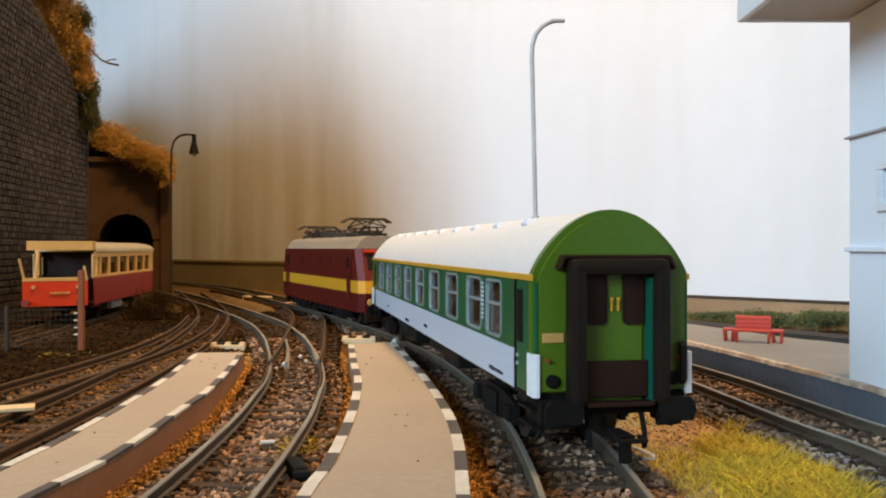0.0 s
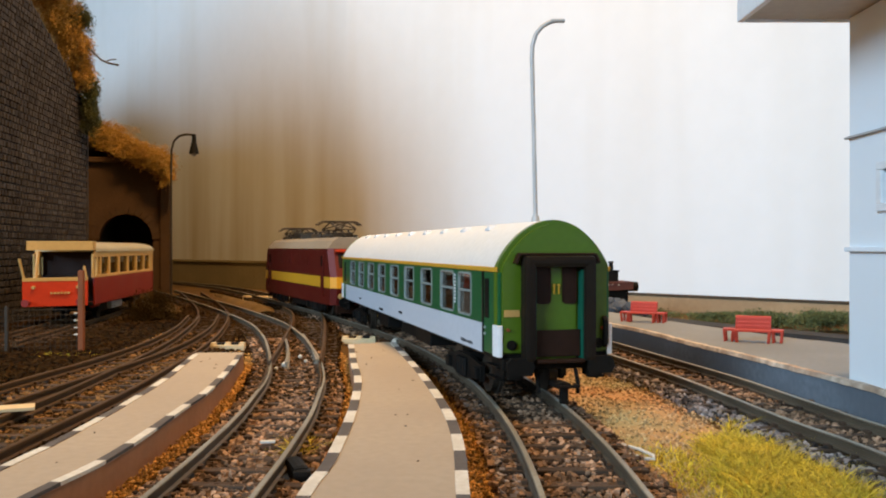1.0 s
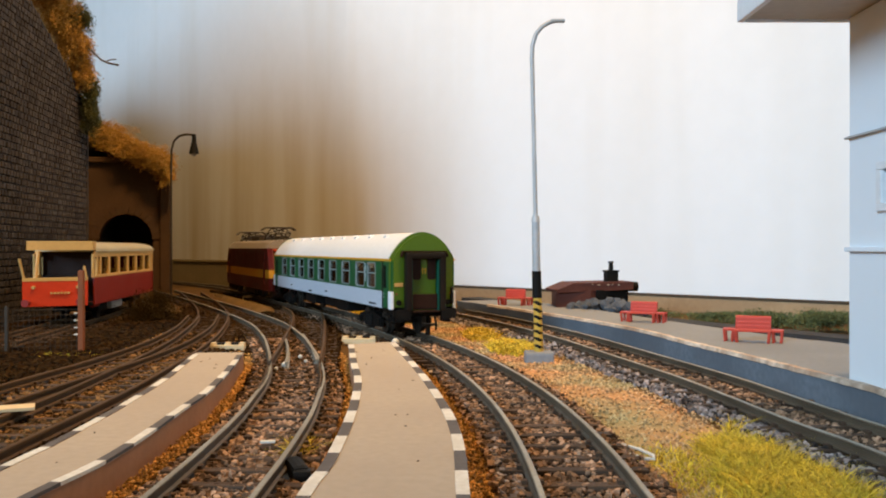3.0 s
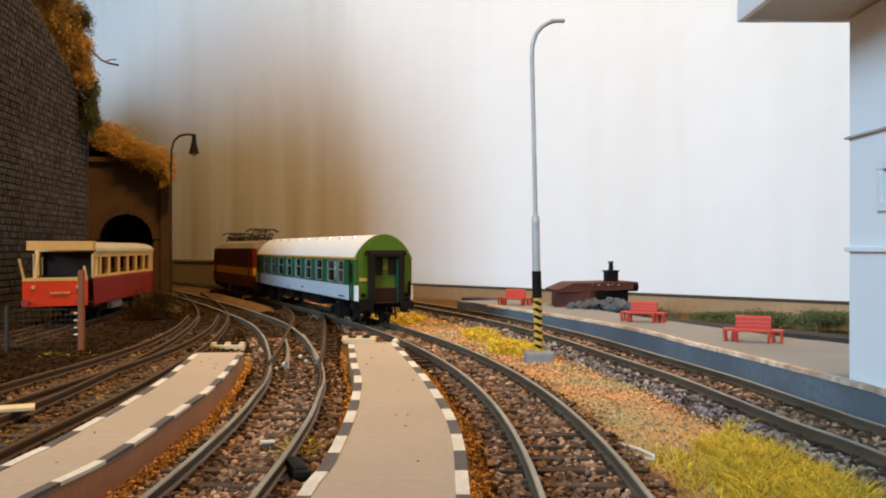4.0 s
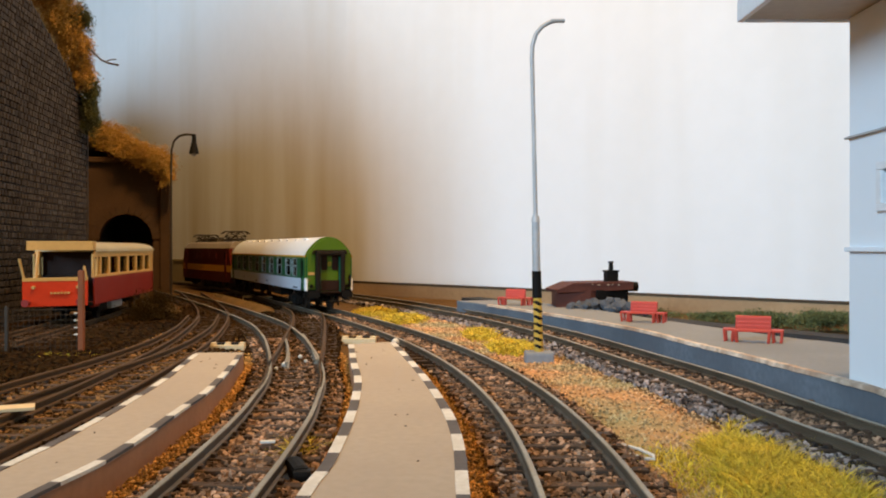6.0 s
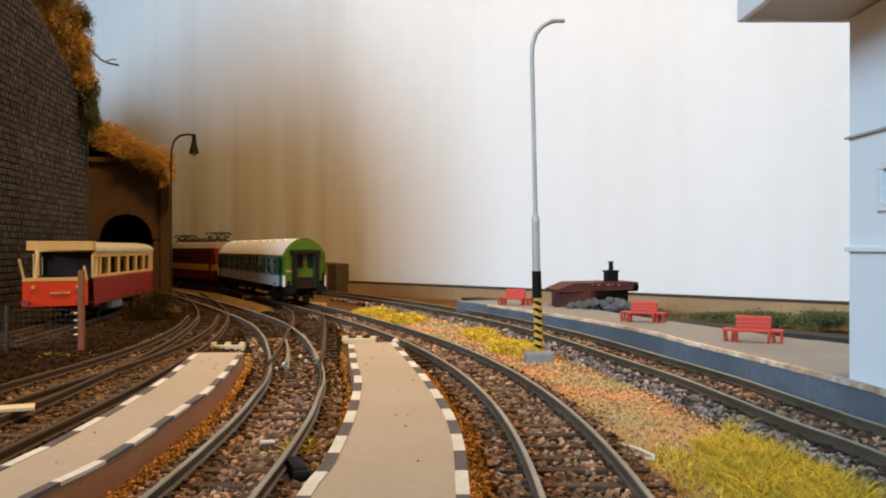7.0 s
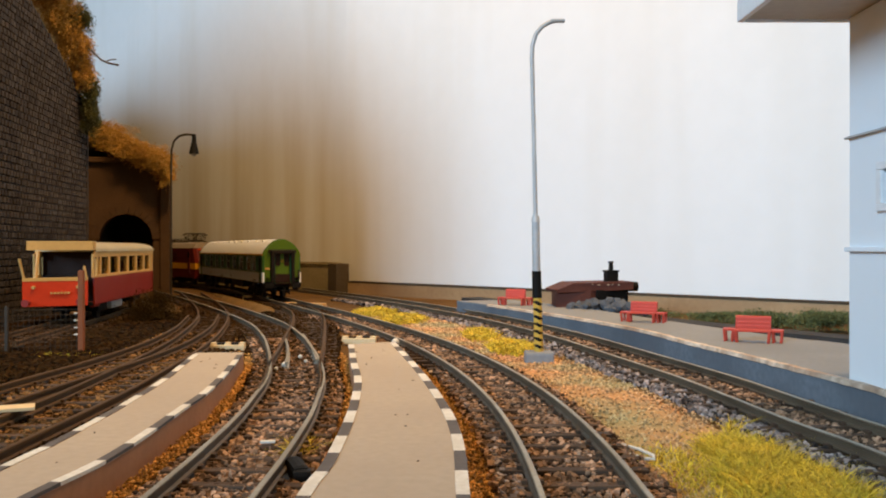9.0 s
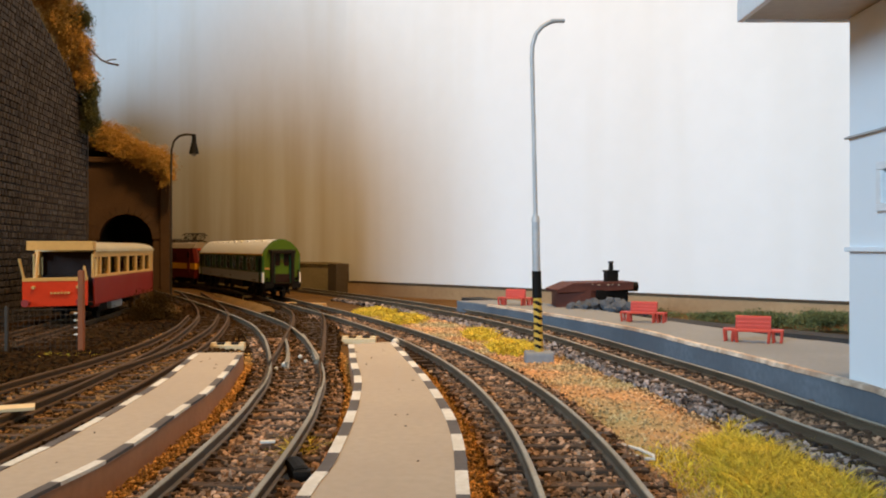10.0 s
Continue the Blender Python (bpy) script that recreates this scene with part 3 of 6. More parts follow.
def bogie(parent, y, wheel_r, base, half, long=34.0):
    """A black bogie with side frames, springs and two wheelsets."""
    bm = bmesh.new()
    for sx in (-1, 1):
        profile_x(bm, [(-long / 2, 7.5), (-long / 2, 5.5), (-base / 2 - 3, 3.2), (-base / 2 + 3, 3.2), (-4, 2.2), (4, 2.2), (base / 2 - 3, 3.2), (base / 2 + 3, 3.2), (long / 2, 5.5), (long / 2, 7.5), (6, 9), (-6, 9)], sx * (half - 1.2), sx * half)
        for yy in (-base / 2, base / 2):
            box(bm, (sx * (half + 0.4), yy, 5.2), (1.6, 3.6, 3.2), 0.4)
        for yy in (-3, 0, 3):
            rod(bm, (sx * (half + 0.4), yy, 3), (sx * (half + 0.4), yy, 8), 1.0, seg=8)
    box(bm, (0, 0, 8.2), (2 * half - 2, 8, 2.4))
    bmesh.ops.translate(bm, verts=bm.verts, vec=(0, y, 0))
    b = part("bogie", bm, BLACK, parent, "black bogie with springs and axle boxes")
    out = []
    for yy in (y - base / 2, y + base / 2):
        bm = bmesh.new()
        for sx in (-8.2, 8.2):
            rod(bm, (sx - 1.1, 0, 0), (sx + 1.1, 0, 0), wheel_r, seg=24)
            rod(bm, (sx * 0.86 - 0.4, 0, 0), (sx * 0.86 + 0.4, 0, 0), wheel_r + 0.7, seg=24)
            for k in range(5):
                a = 2 * math.pi * k / 5
                rod(bm, (sx * 1.14 - 0.15, 2.4 * math.cos(a), 2.4 * math.sin(a)), (sx * 1.14 + 0.1, 2.4 * math.cos(a), 2.4 * math.sin(a)), 0.6, seg=6)
        rod(bm, (-8, 0, 0), (8, 0, 0), 1.0, seg=8)
        w = part("wheelset", bm, DARK_STEEL, b, "dark steel wheels on an axle")
        w.location = (0, yy * MM, wheel_r * MM)
        out.append((w, yy, wheel_r))
    return out


# ---------------- the coach ----------------
COACH_L, COACH_W = 266.8, 30.0
WHEELS = []


def coach():
    t = thing("passenger_coach", 0, 0, 0, 0, "green and white passenger coach with gold stripe and pale roof", "railway coach")
    H, hl = COACH_W / 2, COACH_L / 2
    windows = [(29, 13.0)] + [(47.6 + 26.0 * k, 15.2) for k in range(8)]
    for sx in (-1, 1):
        # lower pale band, pillars with holes, upper band
        bm = bmesh.new()
        box(bm, (sx * (H - 0.5), 5.0 - 5.0, 16.4), (1.0, COACH_L - 27, 7.6))
        part("lower_panel", bm, COACH_WHITE, t, "pale grey lower side panel")
        x = sx * H
        cuts = [13.5]
        for a, b in zip(windows, windows[1:]):
            cuts.append((a[0] + a[1] / 2 + b[0] - b[1] / 2) / 2)
        cuts.append(windows[-1][0] + 13.0)
        for (s, w), c0, c1 in zip(windows, cuts, cuts[1:]):
            bm = bmesh.new()
            ly = c1 - c0
            holed_panel_x(bm, x, 0, 0, ly, 13.6, min(w, ly - 1.0), 12.0, 1.6)
            off = s - (c0 + c1) / 2
            for v in bm.verts:
                if abs(abs(v.co.y) - ly / 2) > 1e-4 and abs(abs(v.co.z) - 6.8) > 1e-4:
                    v.co.y += off
            for v in bm.verts:
                v.co.y += -hl + (c0 + c1) / 2
                v.co.z += 27.0
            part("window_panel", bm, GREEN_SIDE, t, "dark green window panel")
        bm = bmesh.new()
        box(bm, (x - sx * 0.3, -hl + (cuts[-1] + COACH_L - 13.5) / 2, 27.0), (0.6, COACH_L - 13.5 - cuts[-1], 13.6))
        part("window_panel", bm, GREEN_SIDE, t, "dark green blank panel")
        for end in (-1, 1):
            bm = bmesh.new()
            box(bm, (sx * (H - 0.65), end * (hl - 6.4), 23.2), (0.9, 11.6, 20.6), 0.25)
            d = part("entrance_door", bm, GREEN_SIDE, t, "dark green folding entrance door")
            bm = bmesh.new()
            box(bm, (sx * (H - 0.15), end * (hl - 9.4), 26.8), (0.3, 3.4, 10.0), 0.12)
            part("door_window", bm, BLACK, d, "narrow dark door window")
            bm = bmesh.new()
            for z in (17.6, 19.2):
                box(bm, (sx * (H - 0.1), end * (hl - 11.0), z), (0.5, 1.0, 0.7), 0.15)
            part("door_handle", bm, SILVER, d, "small pale door handle")
            bm = bmesh.new()
            box(bm, (sx * (H - 0.45), end * (hl - 12.9), 23.2), (0.7, 0.9, 20.8))
            part("door_gap", bm, BLACK, t)
            bm = bmesh.new()
            box(bm, (sx * (H - 0.1), end * (hl - 1.7), 16.6), (0.8, 4.0, 7.8), 0.2)
            box(bm, (sx * (H - 0.6), end * (hl + 0.05), 16.6), (0.9, 0.8, 7.8), 0.2)
            part("corner_plate", bm, WHITE, t, "white corner plate")
            bm = bmesh.new()
            box(bm, (sx * (H - 1.5), end * (hl - 7), 9.8), (2.2, 9, 0.6))
            box(bm, (sx * (H - 1.5), end * (hl - 7), 6.8), (2.2, 9, 0.6))
            box(bm, (sx * (H - 2.4), end * (hl - 7), 9.4), (0.5, 9, 6.4))
            part("step", bm, BLACK, t)
        bm = bmesh.new()
        box(bm, (sx * (H + 0.1), 0, 34.2), (0.6, COACH_L - 1.6, 1.2), 0.2)
        part("gutter_stripe", bm, GOLD, t, "gold stripe along the gutter")
        for s, w in windows:
            y = -hl + s
            fr = part("window_frame", ring_x(bmesh.new(), sx * (H - 0.5), sx * (H + 0.22), y, 27.0, w, 12.0, 1.6, 0.5), SILVER, t, "pale rounded window frame")
            bm = bmesh.new()
            box(bm, (sx * (H - 0.05), y, 27.9), (0.5, w - 1.0, 0.55))
            part("window_bar", bm, SILVER, fr)
            bm = bmesh.new()
            box(bm, (sx * (H - 0.75), y, 27.0), (0.3, w - 0.6, 11.4))
            p = part("pane", bm, PANE, fr, "slightly reflecting window pane")
            p.visible_shadow = False
        # route board and small marks, unreadable
        bm = bmesh.new()
        box(bm, (sx * (H + 0.15), -hl + 37.7, 28.0), (0.3, 2.6, 9.0))
        board = part("route_board", bm, TEAL, t, "teal route board with pale unreadable writing")
        bm = bmesh.new()
        for k in range(9):
            box(bm, (sx * (H + 0.36), -hl + 37.7, 31.8 - 0.95 * k), (0.12, random.uniform(0.9, 1.8), 0.5))
        part("writing", bm, WHITE, board)
        bm = bmesh.new()
        for s0, n in ((22, 7), (112, 4), (150, 5), (205, 3)):
            for k in range(n):
                box(bm, (sx * (H + 0.06), -hl + s0 + 1.7 * k, 14.0 + (1.4 if s0 in (112, 205) else 0)), (0.12, 1.0, random.uniform(0.6, 1.1)))
        part("side_marks", bm, BLACK, t, "small dark unreadable marks", kind="stuff")
    # ends
    for end in (-1, 1):
        face = [(-H, 12.7), (H, 12.7)] + arch(H + 0.05, 34.4, 12.2, 28)[::-1]
        bm = profile_y(bmesh.new(), face, end * (hl - 3.2), end * hl)
        bmesh.ops.bevel(bm, geom=[e for e in bm.edges if abs(e.verts[0].co.y - end * hl) < 1e-4 and abs(e.verts[1].co.y - end * hl) < 1e-4], offset=1.1, segments=4, affect="EDGES", clamp_overlap=True)
        e = part("end_wall", bm, GREEN, t, "bright green rounded end wall", smooth=True)
        yf = end * hl
        bm = bmesh.new()
        box(bm, (0, yf + end * 2.2, 36.2), (18.6, 4.4, 2.9), 1.1)
        g = part("gangway_bellows", bm, GANG, t, "black rubber gangway bellows")
        for sx in (-1, 1):
            bm = bmesh.new()
            box(bm, (sx * 7.9, yf + end * 2.2, 24.4), (3.0, 4.4, 25.6), 1.1)
            part("bellows_tube", bm, GANG, g)
        bm = bmesh.new()
        box(bm, (0, yf + end * 1.2, 38.0), (20.4, 2.4, 0.7), 0.3)
        for sx in (-1, 1):
            box(bm, (0, 0, 0), (0.7, 2.4, 2.6), 0.25, m=Matrix.Translation((sx * 10.5, yf + end * 1.2, 36.9)) @ pose(0, 0, 0, 0, -sx * 22, 0))
        part("rain_hood", bm, BROWN_DARK, g, "dark brown rain hood")
        bm = bmesh.new()
        for sx in (-1, 1):
            box(bm, (sx * 6.5, yf + end * 1.4, 23.0), (0.9, 2.8, 22.4))
        part("gangway_jamb", bm, TEAL, g, "teal green gangway jamb")
        bm = bmesh.new()
        box(bm, (0, yf + end * 0.25, 23.6), (10.6, 0.5, 23.4))
        d = part("gangway_door", bm, GREEN, t, "bright green gangway door")
        for sx in (-1, 1):
            bm = bmesh.new()
            o = [(sx * 3.45 + u, 31.0 + v) for u, v in round_rect(3.5, 10.4, 0.9)]
            profile_y(bm, o, yf + end * 0.4, yf + end * 0.75)
            w = part("door_window", bm, BROWN_DARK, d, "dark brown gangway door window")
            o, q = round_rect(3.9, 10.8, 1.0), round_rect(3.4, 10.3, 0.85)
            bm = bmesh.new()
            loops = [[bm.verts.new((sx * 3.45 + u, yf + end * dy, 31.0 + v)) for u, v in pts] for dy, pts in ((0.4, o), (0.95, o), (0.95, q), (0.4, q))]
            for a, b in zip(loops, loops[1:] + loops[:1]):
                for k in range(len(o)):
                    bm.faces.new((a[k], a[(k + 1) % len(o)], b[(k + 1) % len(o)], b[k]))
            bmesh.ops.recalc_face_normals(bm, faces=bm.faces)
            part("window_rim", bm, BROWN_DARK, d, "worn dark window rim")
            bm = bmesh.new()
            box(bm, (sx * 0.62, yf + end * 0.75, 29.2), (0.34, 0.5, 2.2), 0.12)
            box(bm, (sx * 0.62, yf + end * 0.85, 30.3), (0.62, 0.6, 0.6), 0.15)
            part("door_handle", bm, GOLD, d, "brass-yellow door handle")
        bm = bmesh.new()
        box(bm, (0, yf + end * 1.5, 16.0), (11.8, 0.7, 6.6), 0.2)
        box(bm, (0, yf + end * 2.8, 11.8), (12.4, 3.0, 0.8), 0.2)
        part("folding_bridge_plate", bm, BROWN_DARK, t, "dark brown folding bridge plate")
        bm = bmesh.new()
        box(bm, (end * 11.5, yf + end * 0.15, 23.4), (4.0, 0.3, 1.7), 0.1)
        part("number_board", bm, CREAM, t, "small cream board with no readable text")
        for sx in (-1, 1):
            bm = bmesh.new()
            rod(bm, (sx * 12.6, yf, 19.4), (sx * 12.6, yf + end * 0.7, 19.4), 0.42, seg=12)
            part("tail_lamp", bm, POST_ORANGE, t, "small rusty orange tail lamp")
            bm = bmesh.new()
            rod(bm, (sx * 11.6, yf, 15.6), (sx * 11.6, yf + end * 0.5, 15.6), 1.25, seg=16)
            rod(bm, (sx * 11.6, yf, 15.6), (sx * 11.6, yf + end * 0.9, 15.6), 0.85, seg=12)
            part("cable_socket", bm, BLACK, t)
            bm = bmesh.new()
            o = [(-3.6, -0.4), (-3.0, -2.1), (3.0, -2.1), (3.6, -0.4), (3.4, 1.2), (2.4, 2.2), (-2.4, 2.2), (-3.4, 1.2)]
            profile_y(bm, [(sx * 10.6 + u, 10.6 + v) for u, v in o], yf + end * 3.2, yf + end * 4.1)
            rod(bm, (sx * 10.6, yf - end * 1.0, 10.6), (sx * 10.6, yf + end * 3.4, 10.6), 1.6, 1.3, seg=12)
            box(bm, (sx * 10.6, yf - end * 0.4, 9.2), (4.0, 1.6, 4.4), 0.3)
            part("buffer", bm, BLACK, t, "black rectangular buffer")
        bm = bmesh.new()
        box(bm, (0, yf - end * 1.2, 10.8), (27.6, 2.0, 3.0), 0.3)
        part("buffer_beam", bm, BLACK, t)
        bm = bmesh.new()
        box(bm, (0, yf + end * 2.6, 6.0), (3.4, 7.0, 1.4), 0.3)
        tube(bm, [(-2.4, yf + end * 6.0, 6.4), (-2.4, yf + end * 9.0, 6.4), (2.4, yf + end * 9.0, 6.4), (2.4, yf + end * 6.0, 6.4)], 0.45, 6)
        box(bm, (0, yf + end * 5.4, 4.2), (2.0, 1.4, 5.0), 0.3)
        tube(bm, [(5.2, yf + end * 0.4, 9.6), (5.4, yf + end * 1.6, 6.0), (5.2, yf + end * 1.8, 3.4)], 0.5, 6)
        tube(bm, [(-5.2, yf + end * 0.4, 9.6), (-5.4, yf + end * 1.6, 6.4), (-5.0, yf + end * 1.8, 4.0)], 0.5, 6)
        part("coupling", bm, BLACK, t, "black coupling hook and brake hoses")
        # grab rail at the corner
        bm = bmesh.new()
        tube(bm, [(end * -13.2, yf + end * 0.4, 15), (end * -13.2, yf + end * 1.0, 15.5), (end * -13.2, yf + end * 1.0, 21.5), (end * -13.2, yf + end * 0.4, 22)], 0.75, 6)
        part("grab_rail", bm, BLACK, t)
    # roof
    n = 44
    o, i = arch(H, 34.4, 12.1, n), arch(H - 1.0, 34.0, 11.4, n)
    part("roof", profile_y(bmesh.new(), o + i[::-1], -hl + 3.0, hl - 3.0), ROOF_WHITE, t, "pale glossy arched roof", smooth=True)
    for k in range(9):
        bm = bmesh.new()
        y = -hl + 34 + 25.5 * k
        box(bm, (-5.2, y, 45.2), (2.8, 3.4, 1.4), 0.45)
        box(bm, (-5.2, y, 44.9), (3.6, 4.4, 0.8), 0.25)
        part("roof_vent", bm, WHITE, t)
        bm = bmesh.new()
        box(bm, (5.2, y, 45.2), (2.8, 3.4, 1.4), 0.45)
        part("roof_vent", bm, WHITE, t)
    # floor, partitions and seats
    bm = bmesh.new()
    box(bm, (0, 0, 12.6), (29.0, COACH_L - 2, 1.4))
    part("underframe", bm, BLACK, t)
    bm = bmesh.new()
    for k in range(10):
        y = -hl + 34.6 + 26.0 * (k - 0.0) - 0.0
        if y < hl - 14:
            box(bm, (-4.0, y, 20.5), (19.0, 0.8, 14.0))
            box(bm, (-4.0, y + 4.4, 16.4), (18.0, 6.0, 5.0), 0.5)
            box(bm, (-4.0, y - 4.4, 16.4), (18.0, 6.0, 5.0), 0.5)
    box(bm, (7.0, 0, 21.0), (0.8, COACH_L - 30, 15.0))
    part("interior", bm, SEAT_BROWN, t, "brown compartment walls and seats")
    for y, w, l in ((-38, 16, 22), (-8, 12, 30), (30, 18, 20), (52, 12, 14)):
        bm = bmesh.new()
        box(bm, (-3, y, 8.8), (w, l, 5.6), 0.5)
        box(bm, (8, y + 6, 8.5), (8, l * 0.7, 6), 0.5)
        part("equipment_box", bm, BLACK, t)
    for y in (-0.35 * COACH_L, 0.35 * COACH_L):
        WHEELS.extend(bogie(t, y, 5.3, 28.0, 12.2))
    return t


COACH = coach()


# ---------------- the locomotive ----------------
def loco():
    t = thing("electric_locomotive", 0, 0, 0, 0, "dark red electric locomotive with amber band and pantographs", "locomotive")
    H, hl = 15.6, 92.0
    def slab(z0, z1, out, name, m, label, cab0, cab1):
        """A horizontal layer of the body; cab0, cab1: how far its ends lie back below and above."""
        bm = bmesh.new()
        lo = [(-H - out, -hl + cab0 + 3), (-H + 3 - out, -hl + cab0), (H - 3 + out, -hl + cab0), (H + out, -hl + cab0 + 3)]
        hi = [(-H - out, -hl + cab1 + 3), (-H + 3 - out, -hl + cab1), (H - 3 + out, -hl + cab1), (H + out, -hl + cab1 + 3)]
        lo = lo + [(-x, -y) for x, y in lo]
        hi = hi + [(-x, -y) for x, y in hi]
        a = [bm.verts.new((x, y, z0)) for x, y in lo]
        b = [bm.verts.new((x, y, z1)) for x, y in hi]
        for k in range(8):
            bm.faces.new((a[k], a[(k + 1) % 8], b[(k + 1) % 8], b[k]))
        bm.faces.new(a[::-1])
        bm.faces.new(b)
        bmesh.ops.recalc_face_normals(bm, faces=bm.faces)
        return part(name, bm, m, t, label)
    slab(7.5, 17.0, 0, "lower_body", LOCO_RED, "dark red lower body", 2.0, 0.0)
    slab(17.0, 23.2, 0.15, "amber_band", YELLOW, "amber yellow band round the body", 0.0, 0.4)
    slab(23.2, 39.2, 0, "upper_body", LOCO_RED, "dark red upper body with cabs", 0.4, 7.0)
    bm = bmesh.new()
    profile_y(bm, [(-H + 0.3, 39.2), (H - 0.3, 39.2), (H - 3.5, 43.6), (H - 7, 45.6), (-H + 7, 45.6), (-H + 3.5, 43.6)], -hl + 9, hl - 9)
    part("roof", bm, ROOF_TAN, t, "dusty tan roof")
    for end in (-1, 1):
        bm = bmesh.new()
        for sx in (-1, 1):
            m4 = Matrix.Translation((sx * 5.9, end * (-hl + 4.1) * -1, 32.2)) @ pose(0, 0, 0, end * 22, 0, 0)
            box(bm, (0, 0, 0), (9.4, 0.6, 8.0), 0.25, m=m4)
        part("cab_window", bm, BLACK, t, "dark sloping cab window")
        bm = bmesh.new()
        box(bm, (0, end * (hl - 5.2), 37.8), (24, 1.4, 1.6), 0.4)
        part("cab_visor", bm, RED_BRIGHT, t, "red visor over the cab windows")
        for sx in (-1, 1):
            bm = bmesh.new()
            rod(bm, (sx * 10, end * (hl - 1), 12.5), (sx * 10, end * (hl + 0.8), 12.5), 1.7, seg=14)
            part("headlight", bm, CREAM, t, "round pale headlight")
            bm = bmesh.new()
            rod(bm, (sx * 10, end * (hl - 3), 9.3), (sx * 10, end * (hl + 4.5), 9.3), 1.3, seg=10)
            rod(bm, (sx * 10, end * (hl + 4.5), 9.3), (sx * 10, end * (hl + 5.3), 9.3), 2.9, seg=16)
            part("buffer", bm, BLACK, t)
            bm = bmesh.new()
            tube(bm, [(sx * (H + 0.3), end * (hl - 16), 12), (sx * (H + 0.7), end * (hl - 16), 13), (sx * (H + 0.7), end * (hl - 16), 34), (sx * (H + 0.3), end * (hl - 16), 35)], 0.3, 6)
            part("handrail", bm, LOCO_RED, t)
            bm = bmesh.new()
            box(bm, (sx * (H + 0.05), end * (hl - 20), 26.5), (0.35, 7.0, 22), 0.12)
            d = part("cab_door", bm, LOCO_RED, t)
            bm = bmesh.new()
            box(bm, (sx * (H + 0.3), end * (hl - 20), 32.0), (0.3, 4.6, 6.0), 0.1)
            part("door_window", bm, BLACK, d)
        bm = bmesh.new()
        box(bm, (0, end * (hl - 1), 5.2), (26, 3, 4.4), 0.5)
        part("plough", bm, BROWN_DARK, t, "dark brown plough plate")
    for sx in (-1, 1):
        for k in range(4):
            bm = bmesh.new()
            box(bm, (sx * (H + 0.05), -36 + 24 * k, 32.5), (0.3, 13, 6.6), 0.1)
            for j in range(6):
                box(bm, (sx * (H + 0.3), -36 + 24 * k, 30 + j), (0.4, 12, 0.35))
            part("side_grille", bm, LOCO_RED, t)
    for y, tall in ((-52, 8.0), (52, 6.0)):
        bm = bmesh.new()
        z = 46.8
        for sx in (-1, 1):
            rod(bm, (sx * 7, y - 14, z), (sx * 7, y + 14, z), 0.6, seg=6)
            for yy in (-12, 12):
                rod(bm, (sx * 7, y + yy, 45.0), (sx * 7, y + yy, z + 0.6), 1.0, 0.7, seg=8)
            for s in (-1, 1):
                tube(bm, [(sx * 6.5, y + s * 5, z + 0.4), (sx * 5.8, y + s * 16, z + tall * 0.5), (sx * 5.0, y + s * 2.5, z + tall)], 0.5, 6)
            rod(bm, (sx * 6.4, y - 14, z + tall * 0.45), (-sx * 6.4, y - 14, z + tall * 0.45), 0.4, seg=6)
            rod(bm, (sx * 6.4, y + 14, z + tall * 0.45), (-sx * 6.4, y + 14, z + tall * 0.45), 0.4, seg=6)
        for s in (-1, 1):
            tube(bm, [(-6.2, y + s * 15, z + tall * 0.5), (5.2, y + s * 3, z + tall)], 0.35, 6)
            tube(bm, [(6.2, y + s * 15, z + tall * 0.5), (-5.2, y + s * 3, z + tall)], 0.35, 6)
            box(bm, (0, y + s * 9, z + 0.8), (11, 2.2, 2.4), 0.4)
            for sx in (-1, 1):
                rod(bm, (sx * 4, y + s * 7, z), (sx * 4, y + s * 7, z + 3.6), 0.9, 0.6, seg=8)
        for yy in (-2.5, 2.5):
            tube(bm, [(-13.5, y + yy, z + tall - 1.6), (-10, y + yy, z + tall + 0.5), (10, y + yy, z + tall + 0.5), (13.5, y + yy, z + tall - 1.6)], 0.6, 6)
        rod(bm, (0, y - 14, z + 0.3), (0, y + 14, z + 0.3), 0.9, seg=8)
        part("pantograph", bm, DARK_STEEL, t, "dark folded pantograph with two contact strips")
    bm = bmesh.new()
    for y in (-22, -12, -2, 8, 18, 28):
        rod(bm, (-3.5, y, 45.4), (-3.5, y, 49.2), 1.3, 0.9, seg=8)
        rod(bm, (3.5, y, 45.4), (3.5, y, 48.2), 1.3, 0.9, seg=8)
    tube(bm, [(-3.5, -40, 49.4), (-3.5, 0, 49.6), (-3.5, 40, 49.4)], 0.4, 6)
    part("roof_insulators", bm, DARK_STEEL, t, "row of brown roof insulators with a busbar")
    bm = bmesh.new()
    box(bm, (0, 0, 47.0), (14, 26, 3.2), 0.5)
    part("roof_box", bm, PILLAR_BROWN, t, "dark brown roof equipment box")
    bm = bmesh.new()
    box(bm, (0, 0, 5.5), (24, 34, 5), 0.5)
    part("battery_box", bm, BLACK, t)
    for y in (-49.0, 49.0):
        WHEELS.extend(bogie(t, y, 6.6, 36.0, 13.4, 44))
    return t


LOCO = loco()


